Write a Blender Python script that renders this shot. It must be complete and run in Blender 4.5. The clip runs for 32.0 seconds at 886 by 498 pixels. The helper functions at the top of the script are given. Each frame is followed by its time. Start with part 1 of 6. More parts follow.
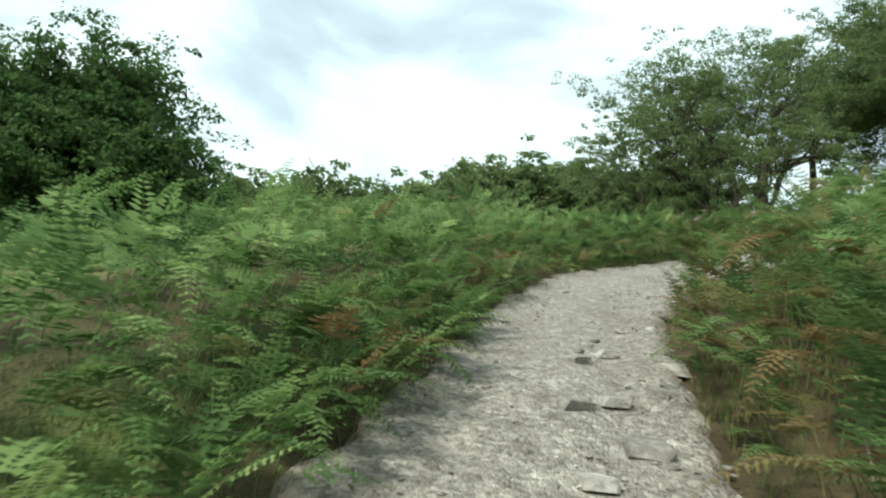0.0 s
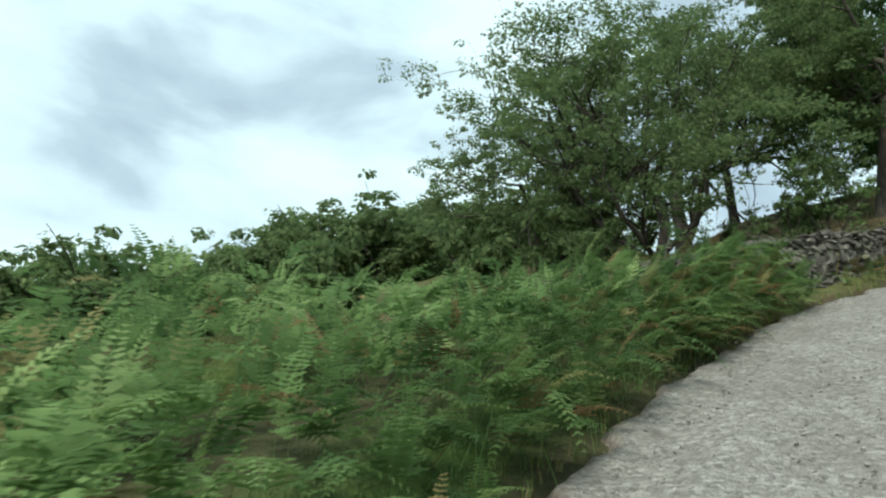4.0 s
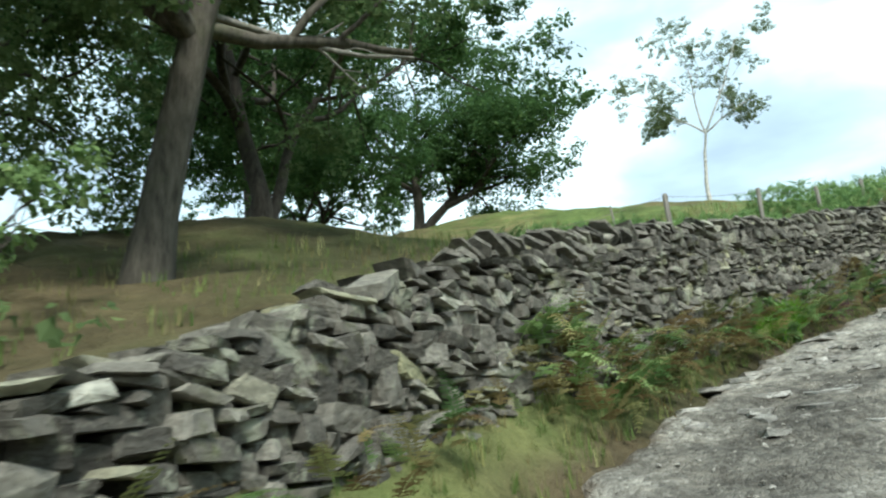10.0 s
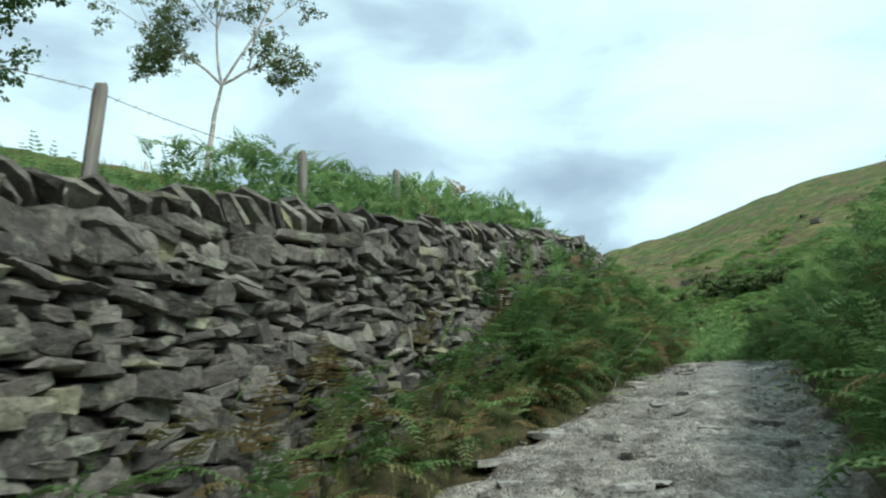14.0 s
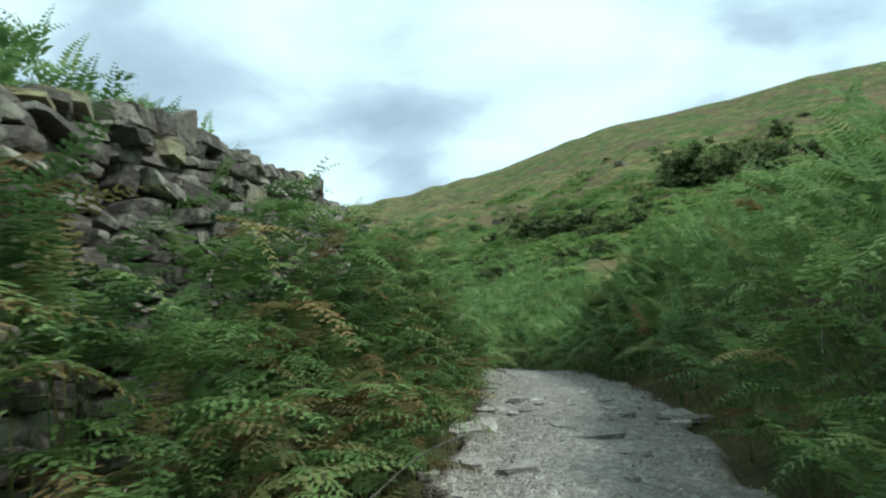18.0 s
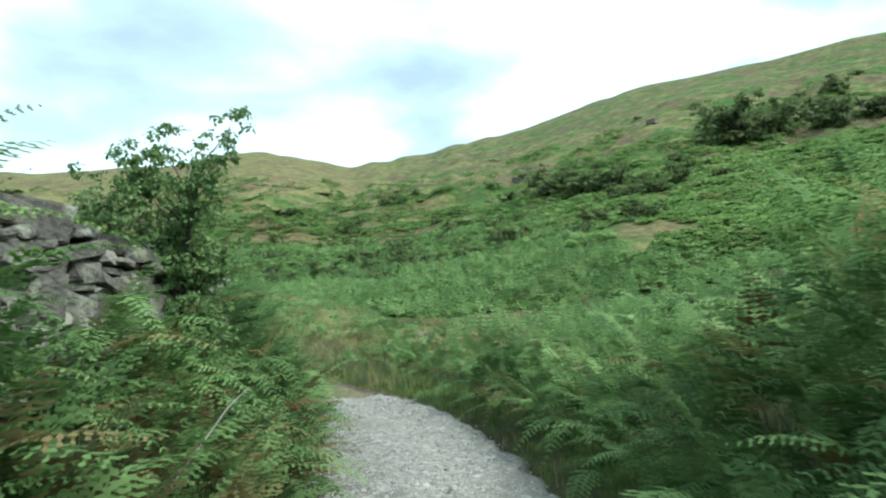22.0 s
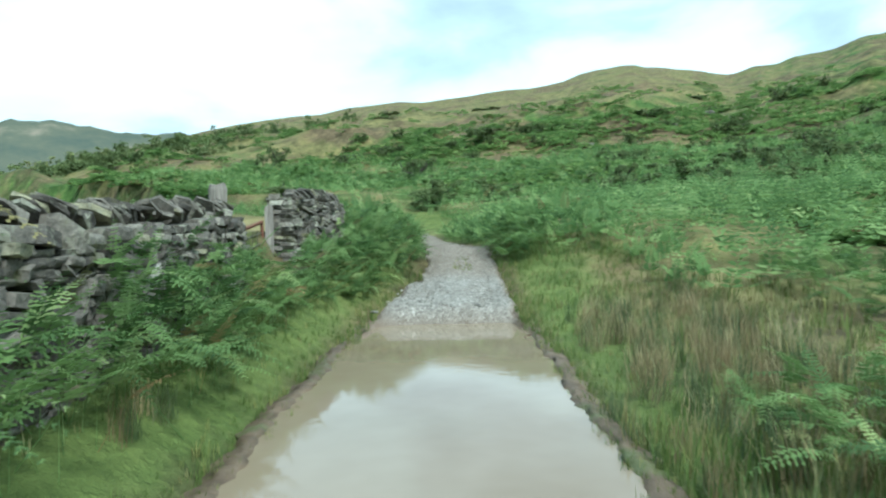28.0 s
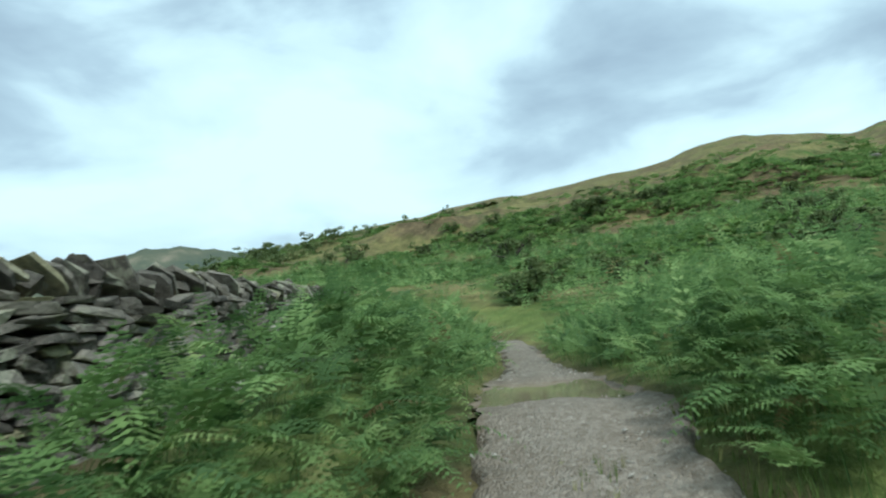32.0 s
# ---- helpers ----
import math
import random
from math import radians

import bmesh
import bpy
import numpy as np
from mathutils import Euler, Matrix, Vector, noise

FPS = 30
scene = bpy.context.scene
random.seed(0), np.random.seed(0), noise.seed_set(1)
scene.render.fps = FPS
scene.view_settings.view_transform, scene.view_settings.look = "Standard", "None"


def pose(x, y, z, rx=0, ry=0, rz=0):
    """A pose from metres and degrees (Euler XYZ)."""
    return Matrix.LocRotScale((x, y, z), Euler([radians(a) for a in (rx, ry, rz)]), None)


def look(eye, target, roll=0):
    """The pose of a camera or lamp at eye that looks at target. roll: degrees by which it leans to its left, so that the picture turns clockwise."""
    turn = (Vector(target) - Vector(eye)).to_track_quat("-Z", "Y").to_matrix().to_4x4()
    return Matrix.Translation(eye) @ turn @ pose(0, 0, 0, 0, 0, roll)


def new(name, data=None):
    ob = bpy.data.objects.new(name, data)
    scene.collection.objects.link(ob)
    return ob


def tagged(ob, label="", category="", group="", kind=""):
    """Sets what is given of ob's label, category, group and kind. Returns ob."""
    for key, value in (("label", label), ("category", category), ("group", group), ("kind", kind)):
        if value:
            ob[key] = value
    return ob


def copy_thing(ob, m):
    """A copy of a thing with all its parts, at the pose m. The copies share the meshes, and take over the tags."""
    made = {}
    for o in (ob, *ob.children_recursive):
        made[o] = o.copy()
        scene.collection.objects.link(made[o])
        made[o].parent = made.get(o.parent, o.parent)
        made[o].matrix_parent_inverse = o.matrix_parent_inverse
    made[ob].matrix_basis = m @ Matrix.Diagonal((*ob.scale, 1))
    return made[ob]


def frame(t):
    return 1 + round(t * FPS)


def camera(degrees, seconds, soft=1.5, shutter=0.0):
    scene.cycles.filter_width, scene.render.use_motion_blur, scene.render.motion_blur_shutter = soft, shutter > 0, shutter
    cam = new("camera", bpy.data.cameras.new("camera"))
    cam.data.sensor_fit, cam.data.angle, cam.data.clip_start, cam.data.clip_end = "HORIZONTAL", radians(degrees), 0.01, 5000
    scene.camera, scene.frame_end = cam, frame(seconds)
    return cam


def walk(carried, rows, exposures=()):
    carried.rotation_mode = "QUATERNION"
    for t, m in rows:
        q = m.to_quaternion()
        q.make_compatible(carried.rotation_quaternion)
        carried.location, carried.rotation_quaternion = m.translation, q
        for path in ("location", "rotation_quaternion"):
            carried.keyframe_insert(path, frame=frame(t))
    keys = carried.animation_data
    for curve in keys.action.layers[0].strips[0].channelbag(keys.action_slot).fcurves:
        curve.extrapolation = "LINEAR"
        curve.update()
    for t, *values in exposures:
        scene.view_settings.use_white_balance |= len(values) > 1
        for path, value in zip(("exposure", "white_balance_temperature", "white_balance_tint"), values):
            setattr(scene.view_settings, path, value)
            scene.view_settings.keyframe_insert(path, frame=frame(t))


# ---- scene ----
cam = camera(64.2, 32.0, soft=2.2, shutter=0.2)
PATH = [
    (0, (0.387, -16.843, -4.554), (-0.108, -14.936, -4.214), 7.8),
    (0.5, (0.141, -14.847, -4.132), (-0.425, -12.96, -3.788), 7.4),
    (1, (-0.071, -12.841, -3.602), (-0.677, -10.978, -3.195), 6.5),
    (1.5, (-0.283, -11.056, -3.065), (-0.896, -9.221, -2.558), 4.4),
    (2, (-0.346, -8.942, -2.51), (-0.928, -7.107, -1.969), 2.2),
    (2.5, (-0.559, -7.18, -2.081), (-1.069, -5.319, -1.557), 0.6),
    (4.5, (0.0, 0.0, 0.0), (0.001, 1.935, 0.508), -0.1),
    (5, (0.507, 1.794, 0.39), (0.643, 3.727, 0.884), 0.3),
    (5.5, (1.092, 3.471, 0.819), (1.351, 5.393, 1.306), 0.1),
    (6, (1.95, 5.265, 1.326), (2.337, 7.167, 1.81), -0.8),
    (6.5, (2.847, 6.903, 1.833), (3.36, 8.774, 2.32), -1.3),
    (7, (3.9, 8.619, 2.34), (4.539, 10.445, 2.847), -1.9),
    (7.5, (4.914, 10.179, 2.886), (5.668, 11.955, 3.413), -2.3),
    (8, (6.162, 11.817, 3.432), (7.03, 13.536, 3.973), -2.9),
    (8.5, (7.371, 13.221, 3.9), (8.336, 14.885, 4.447), -3.0),
    (9, (8.775, 14.43, 4.368), (9.854, 16.021, 4.922), -3.7),
    (9.5, (10.179, 15.522, 4.797), (11.374, 17.029, 5.347), -4.1),
    (10, (11.739, 16.536, 5.265), (13.07, 17.927, 5.808), -4.9),
    (10.5, (13.338, 17.316, 5.733), (14.779, 18.594, 6.272), -5.3),
    (11, (15.093, 18.096, 6.201), (16.646, 19.234, 6.743), -5.8),
    (11.5, (16.692, 18.642, 6.591), (18.344, 19.64, 7.116), -5.6),
    (12, (18.486, 18.993, 6.942), (20.228, 19.839, 7.44), -6.4),
    (12.5, (20.085, 19.227, 7.254), (21.9, 19.927, 7.719), -5.6),
    (13, (21.645, 19.344, 7.566), (23.523, 19.879, 7.997), -5.5),
    (13.5, (22.854, 19.461, 7.878), (24.762, 19.878, 8.309), -5.4),
    (14, (24.336, 19.539, 8.151), (26.245, 19.921, 8.611), -3.0),
    (14.5, (25.662, 19.5, 8.424), (27.576, 19.84, 8.894), -2.7),
    (15, (26.988, 19.344, 8.814), (28.918, 19.59, 9.277), -0.2),
    (15.5, (28.275, 19.149, 9.126), (30.204, 19.279, 9.637), -0.9),
    (17.5, (33.596, 18.185, 9.969), (35.558, 18.045, 10.333), -3.1),
    (18, (34.962, 17.913, 10.124), (36.944, 17.809, 10.37), -4.4),
    (18.5, (36.238, 17.603, 10.261), (38.229, 17.505, 10.423), -4.3),
    (19, (37.65, 17.373, 10.427), (39.638, 17.249, 10.609), -3.3),
    (19.5, (38.874, 17.064, 10.599), (40.853, 16.921, 10.846), -2.5),
    (20, (40.289, 16.746, 10.717), (42.267, 16.587, 10.966), -1.8),
    (20.5, (41.529, 16.441, 10.801), (43.508, 16.257, 11.029), -1.3),
    (21, (42.857, 16.13, 10.902), (44.84, 15.946, 11.088), -1.4),
    (21.5, (44.056, 15.872, 10.981), (46.044, 15.716, 11.133), -1.7),
    (22, (45.398, 15.784, 11.094), (47.392, 15.748, 11.232), -2.6),
    (22.5, (46.66, 15.704, 11.147), (48.653, 15.811, 11.272), -3.5),
    (23, (47.927, 15.713, 11.204), (49.909, 15.959, 11.313), -4.4),
    (23.5, (49.167, 15.728, 11.166), (51.136, 16.076, 11.224), -5.4),
    (24, (50.462, 15.787, 11.094), (52.414, 16.224, 11.088), -6.7),
    (24.5, (51.713, 15.85, 11.014), (53.648, 16.355, 10.957), -7.8),
    (26.5, (57.977, 16.822, 10.825), (59.855, 17.505, 10.729), -5.2),
    (27, (59.708, 17.39, 10.811), (61.568, 18.124, 10.737), -3.4),
    (27.5, (61.308, 17.968, 10.773), (63.13, 18.79, 10.723), -2.2),
    (28, (62.968, 18.678, 10.707), (64.73, 19.623, 10.657), -1.1),
    (28.5, (64.54, 19.394, 10.624), (66.219, 20.478, 10.541), -1.9),
    (29, (66.211, 20.282, 10.567), (67.796, 21.497, 10.46), -2.9),
    (29.5, (67.783, 21.13, 10.535), (69.322, 22.407, 10.52), -4.2),
    (30, (69.574, 21.963, 10.544), (71.148, 23.196, 10.586), -5.0),
    (30.5, (71.133, 22.72, 10.551), (72.724, 23.928, 10.631), -5.9),
    (31, (72.823, 23.599, 10.634), (74.415, 24.802, 10.76), -6.7),
    (31.5, (74.403, 24.392, 10.784), (75.994, 25.592, 10.954), -6.8),
    (32, (75.971, 25.271, 11.026), (77.564, 26.457, 11.265), -5.1),
]
walk(cam, [(t, look(eye, target, roll)) for t, eye, target, roll in PATH], exposures=[(0.0, 0.3, 6500, 4), (0.8, 0.3, 6500, 4), (2.0, -0.22, 6150, 2), (2.5, -0.3, 6150, 2), (4.5, 0.12, 6150, 4), (5.5, 0.45, 6050, 3), (7.0, 1.02, 5950, 1), (8.0, 0.95, 5950, 1), (9.0, 0.85, 6000, 2), (11.0, 0.15, 6000, 2), (13.0, -0.1, 5900, 1), (15.0, 0.05, 5900, 1), (18.0, 0.02, 5900, 1), (19.0, 0.44, 5950, 1), (20.0, 0.52, 5700, -1), (21.0, 0.42, 5700, 1), (22.0, 0.53, 5750, 1), (23.5, 0.56, 5850, 1), (28.0, 0.45, 5500, -1), (30.0, 0.24, 5380, -3), (31.0, -0.02, 5850, 0), (32.0, -0.1, 5750, 0)])

# ---- sky and light ----
world = bpy.data.worlds.new("sky")
scene.world = world
world.use_nodes = True
SUN_AZ, SUN_EL = 208.0, 46.0      # compass degrees from +y, degrees above the horizon


def build_sky():
    nt = world.node_tree
    n, l = nt.nodes, nt.links
    bg = n["Background"]
    sky = n.new("ShaderNodeTexSky")
    sky.sky_type = "NISHITA"
    sky.sun_disc = False
    sky.sun_elevation, sky.sun_rotation = radians(SUN_EL), radians(SUN_AZ)
    dim = n.new("ShaderNodeMix"); dim.data_type = "RGBA"; dim.blend_type = "MULTIPLY"
    dim.inputs[0].default_value = 1.0
    dim.inputs[7].default_value = (0.15, 0.15, 0.14, 1)
    l.new(sky.outputs[0], dim.inputs[6])
    co = n.new("ShaderNodeTexCoord")
    mp = n.new("ShaderNodeMapping")
    mp.inputs["Scale"].default_value = (1.0, 1.0, 2.6)
    mp.inputs["Location"].default_value = (0.35, 0.2, 0.0)
    l.new(co.outputs["Generated"], mp.inputs[0])
    big = n.new("ShaderNodeTexNoise")
    big.inputs["Scale"].default_value, big.inputs["Detail"].default_value = 2.3, 7.0
    big.inputs["Roughness"].default_value, big.inputs["Distortion"].default_value = 0.46, 0.15
    l.new(mp.outputs[0], big.inputs["Vector"])
    cover = n.new("ShaderNodeValToRGB")
    cover.color_ramp.elements[0].position, cover.color_ramp.elements[0].color = 0.20, (0, 0, 0, 1)
    cover.color_ramp.elements[1].position, cover.color_ramp.elements[1].color = 0.36, (1, 1, 1, 1)
    l.new(big.outputs[0], cover.inputs[0])
    fine = n.new("ShaderNodeTexNoise")
    fine.inputs["Scale"].default_value, fine.inputs["Detail"].default_value = 3.1, 9.0
    fine.inputs["Roughness"].default_value, fine.inputs["Distortion"].default_value = 0.48, 0.25
    mp2 = n.new("ShaderNodeMapping")
    mp2.inputs["Scale"].default_value = (1.0, 1.0, 2.2)
    mp2.inputs["Location"].default_value = (4.1, 1.7, 0.35)
    l.new(co.outputs["Generated"], mp2.inputs[0]); l.new(mp2.outputs[0], fine.inputs["Vector"])
    cloud = n.new("ShaderNodeValToRGB")
    e = cloud.color_ramp.elements
    e[0].position, e[0].color = 0.30, (0.46, 0.57, 0.67, 1)
    e[1].position, e[1].color = 0.62, (0.97, 1.14, 1.17, 1)
    m = e.new(0.41); m.color = (0.60, 0.74, 0.83, 1)
    m = e.new(0.49); m.color = (0.81, 0.99, 1.04, 1)
    l.new(fine.outputs[0], cloud.inputs[0])
    mix = n.new("ShaderNodeMix"); mix.data_type = "RGBA"
    l.new(cover.outputs[0], mix.inputs[0])
    l.new(dim.outputs[2], mix.inputs[6]); l.new(cloud.outputs[0], mix.inputs[7])
    l.new(mix.outputs[2], bg.inputs[0])
    bg.inputs[1].default_value = 1.0


build_sky()
sun = new("sun", bpy.data.lights.new("sun", "SUN"))
sun.data.energy, sun.data.angle, sun.data.color = 3.8, radians(12), (1.0, 0.95, 0.87)
sun.matrix_world = look((0, 0, 60), (-math.sin(radians(SUN_AZ)) * 60, -math.cos(radians(SUN_AZ)) * 60, 60 - 60 * math.tan(radians(SUN_EL))))


# ---- materials ----
def shader(name, rough=0.8, metal=0.0, spec=0.3):
    m = bpy.data.materials.new(name)
    m.use_nodes = True
    b = m.node_tree.nodes["Principled BSDF"]
    b.inputs["Roughness"].default_value = rough
    b.inputs["Metallic"].default_value = metal
    b.inputs["Specular IOR Level"].default_value = spec
    return m, m.node_tree.nodes, m.node_tree.links, b


def noise_node(n, l, scale, detail=4.0, rough=0.6, coord="Object", stretch=None):
    co = n.new("ShaderNodeTexCoord")
    t = n.new("ShaderNodeTexNoise")
    t.inputs["Scale"].default_value, t.inputs["Detail"].default_value = scale, detail
    t.inputs["Roughness"].default_value = rough
    if stretch:
        mp = n.new("ShaderNodeMapping")
        mp.inputs["Scale"].default_value = stretch
        l.new(co.outputs[coord], mp.inputs[0]); l.new(mp.outputs[0], t.inputs["Vector"])
    else:
        l.new(co.outputs[coord], t.inputs["Vector"])
    return t.outputs[0]


def ramp(n, l, src, stops):
    r = n.new("ShaderNodeValToRGB")
    e = r.color_ramp.elements
    for i, (p, c) in enumerate(stops):
        k = e[i] if i < 2 else e.new(p)
        k.position, k.color = p, (*c, 1)
    l.new(src, r.inputs[0])
    return r.outputs[0]


def blend(n, l, fac, a, b, kind="MIX"):
    m = n.new("ShaderNodeMix"); m.data_type = "RGBA"; m.blend_type = kind
    for sock, v in ((m.inputs[0], fac), (m.inputs[6], a), (m.inputs[7], b)):
        if isinstance(v, (int, float)):
            sock.default_value = v
        elif isinstance(v, tuple):
            sock.default_value = (*v, 1)
        else:
            l.new(v, sock)
    return m.outputs[2]


def relief(n, l, b, src, strength, distance):
    k = n.new("ShaderNodeBump")
    k.inputs["Strength"].default_value, k.inputs["Distance"].default_value = strength, distance
    l.new(src, k.inputs["Height"]); l.new(k.outputs[0], b.inputs["Normal"])


def attribute(n, name):
    a = n.new("ShaderNodeAttribute")
    a.attribute_name = name
    return a.outputs["Fac"]


def leaf_material(name, stops, through_amount=0.35, rough=0.75, scale=0.5, dead=None):
    """Foliage: a tint from leaf to leaf, patches of a larger size, light that shines through."""
    m, n, l, b = shader(name, rough, 0, 0.12)
    col = ramp(n, l, attribute(n, "tint"), stops)
    patch = noise_node(n, l, scale, 3)
    col = blend(n, l, 0.55, col, ramp(n, l, patch, [(0.3, (0.62, 0.66, 0.55)), (0.7, (1.25, 1.2, 1.05))]), "MULTIPLY")
    if dead:
        old = ramp(n, l, attribute(n, "tint"), [(0.0, tuple(c * 0.55 for c in dead)), (0.5, dead), (1.0, (dead[0] * 1.6, dead[1] * 1.9, dead[2] * 1.9))])
        col = blend(n, l, attribute(n, "dead"), col, old)
    l.new(col, b.inputs["Base Color"])
    t = n.new("ShaderNodeBsdfTranslucent")
    l.new(col, t.inputs[0])
    mixer = n.new("ShaderNodeMixShader")
    mixer.inputs[0].default_value = through_amount
    l.new(b.outputs[0], mixer.inputs[1]); l.new(t.outputs[0], mixer.inputs[2])
    l.new(mixer.outputs[0], n["Material Output"].inputs[0])
    return m


M_BRACKEN = leaf_material("bracken_leaf", [(0.0, (0.095, 0.165, 0.066)), (0.45, (0.175, 0.28, 0.105)), (0.8, (0.25, 0.365, 0.145)), (1.0, (0.35, 0.45, 0.20))], 0.5, 0.75, 0.35, dead=(0.26, 0.165, 0.08))
M_HILLBRACKEN = leaf_material("hill_bracken", [(0.0, (0.095, 0.165, 0.055)), (0.45, (0.165, 0.26, 0.085)), (0.8, (0.23, 0.34, 0.12)), (1.0, (0.33, 0.42, 0.17))], 0.5, 0.75, 0.09, dead=(0.24, 0.19, 0.09))
M_OAKLEAF = leaf_material("oak_leaf", [(0.0, (0.10, 0.15, 0.065)), (0.6, (0.165, 0.23, 0.10)), (1.0, (0.27, 0.335, 0.15))], 0.62, 0.7, 0.3)
M_DARKLEAF = leaf_material("dark_leaf", [(0.0, (0.045, 0.09, 0.034)), (0.7, (0.085, 0.155, 0.052)), (1.0, (0.14, 0.21, 0.075))], 0.5, 0.7, 0.3)
M_BIRCHLEAF = leaf_material("birch_leaf", [(0.0, (0.10, 0.14, 0.07)), (1.0, (0.21, 0.25, 0.13))], 0.45)
M_SAPLEAF = leaf_material("sapling_leaf", [(0.0, (0.11, 0.18, 0.075)), (0.7, (0.19, 0.28, 0.11)), (1.0, (0.29, 0.37, 0.17))], 0.45)
M_GRASSBLADE = leaf_material("grass_blade", [(0.0, (0.085, 0.135, 0.038)), (0.6, (0.14, 0.195, 0.058)), (1.0, (0.30, 0.29, 0.12))], 0.3, 0.6, 0.5, dead=(0.25, 0.205, 0.10))
M_RUSH = leaf_material("rush_blade", [(0.0, (0.06, 0.09, 0.045)), (0.6, (0.10, 0.135, 0.065)), (1.0, (0.18, 0.17, 0.095))], 0.25, 0.6, 0.5, dead=(0.33, 0.24, 0.13))
M_SHRUB = leaf_material("shrub_leaf", [(0.0, (0.085, 0.12, 0.05)), (0.7, (0.15, 0.195, 0.08)), (1.0, (0.22, 0.24, 0.11))], 0.4, 0.7, 0.3)
M_HEATHER = leaf_material("heather", [(0.0, (0.07, 0.05, 0.04)), (0.6, (0.14, 0.075, 0.095)), (1.0, (0.30, 0.15, 0.24))], 0.2)


def bark_material(name, dark, light, scale, stretch):
    m, n, l, b = shader(name, 0.9, 0, 0.15)
    g = noise_node(n, l, scale, 6, 0.65, "Object", stretch)
    col = ramp(n, l, g, [(0.3, dark), (0.7, light)])
    moss = noise_node(n, l, 1.3, 4)
    col = blend(n, l, ramp(n, l, moss, [(0.55, (0, 0, 0)), (0.75, (0.5, 0.5, 0.5))]), col, (0.10, 0.12, 0.05))
    l.new(col, b.inputs["Base Color"])
    relief(n, l, b, g, 0.7, 0.03)
    return m


M_BARK = bark_material("oak_bark", (0.025, 0.022, 0.018), (0.085, 0.073, 0.06), 9, (1, 1, 0.25))
M_PALEBARK = bark_material("pale_bark", (0.04, 0.034, 0.027), (0.14, 0.122, 0.098), 9, (1, 1, 0.25))
M_BIRCHBARK = bark_material("birch_bark", (0.20, 0.18, 0.16), (0.75, 0.72, 0.66), 6, (0.6, 0.6, 2.0))
M_DEADWOOD = bark_material("bleached_wood", (0.15, 0.135, 0.115), (0.36, 0.33, 0.285), 12, (1, 1, 0.3))
M_POSTWOOD = bark_material("weathered_post", (0.10, 0.092, 0.08), (0.30, 0.275, 0.235), 16, (1, 1, 0.12))


def ground_material():
    """Turf and bracken slopes: greens, bleached grass and bare brown in patches of several sizes."""
    m, n, l, b = shader("hill_turf", 0.95, 0, 0.1)
    a = noise_node(n, l, 0.045, 7, 0.7)
    c = noise_node(n, l, 0.075, 8, 0.72)
    f = noise_node(n, l, 1.1, 6, 0.7)
    g = noise_node(n, l, 9.0, 4, 0.7)
    green = ramp(n, l, f, [(0.3, (0.032, 0.064, 0.015)), (0.5, (0.058, 0.104, 0.025)), (0.72, (0.10, 0.155, 0.04))])
    straw = ramp(n, l, f, [(0.3, (0.10, 0.098, 0.038)), (0.7, (0.215, 0.19, 0.082))])
    brown = ramp(n, l, f, [(0.3, (0.075, 0.055, 0.034)), (0.7, (0.16, 0.115, 0.07))])
    high = attribute(n, "high")
    dry = n.new("ShaderNodeMath"); dry.operation = "MULTIPLY_ADD"
    l.new(high, dry.inputs[0]); dry.inputs[1].default_value = 0.13; l.new(c, dry.inputs[2])
    col = blend(n, l, ramp(n, l, dry.outputs[0], [(0.50, (0, 0, 0)), (0.575, (0.95, 0.95, 0.95))]), green, straw)
    col = blend(n, l, ramp(n, l, a, [(0.48, (0, 0, 0)), (0.57, (0.8, 0.8, 0.8))]), col, brown)
    clump = noise_node(n, l, 0.28, 8, 0.72)
    col = blend(n, l, 0.9, col, ramp(n, l, clump, [(0.36, (0.45, 0.48, 0.42)), (0.5, (0.95, 0.95, 0.95)), (0.64, (1.4, 1.35, 1.25))]), "MULTIPLY")
    hay = ramp(n, l, f, [(0.3, (0.16, 0.14, 0.058)), (0.7, (0.31, 0.26, 0.125))])
    col = blend(n, l, attribute(n, "field"), col, hay)
    # Dark brown: bare earth, and also the shade under bracken and trees as colour.
    soil_shade = ramp(n, l, f, [(0.3, (0.038, 0.030, 0.018)), (0.7, (0.085, 0.066, 0.04))])
    col = blend(n, l, attribute(n, "soil_shade"), col, soil_shade)
    turf = ramp(n, l, f, [(0.3, (0.075, 0.115, 0.03)), (0.7, (0.15, 0.20, 0.055))])
    col = blend(n, l, attribute(n, "turf"), col, turf)
    col = blend(n, l, 0.35, col, ramp(n, l, g, [(0.3, (0.55, 0.55, 0.55)), (0.7, (1.3, 1.3, 1.3))]), "MULTIPLY")
    l.new(col, b.inputs["Base Color"])
    relief(n, l, b, f, 0.9, 0.35)
    return m


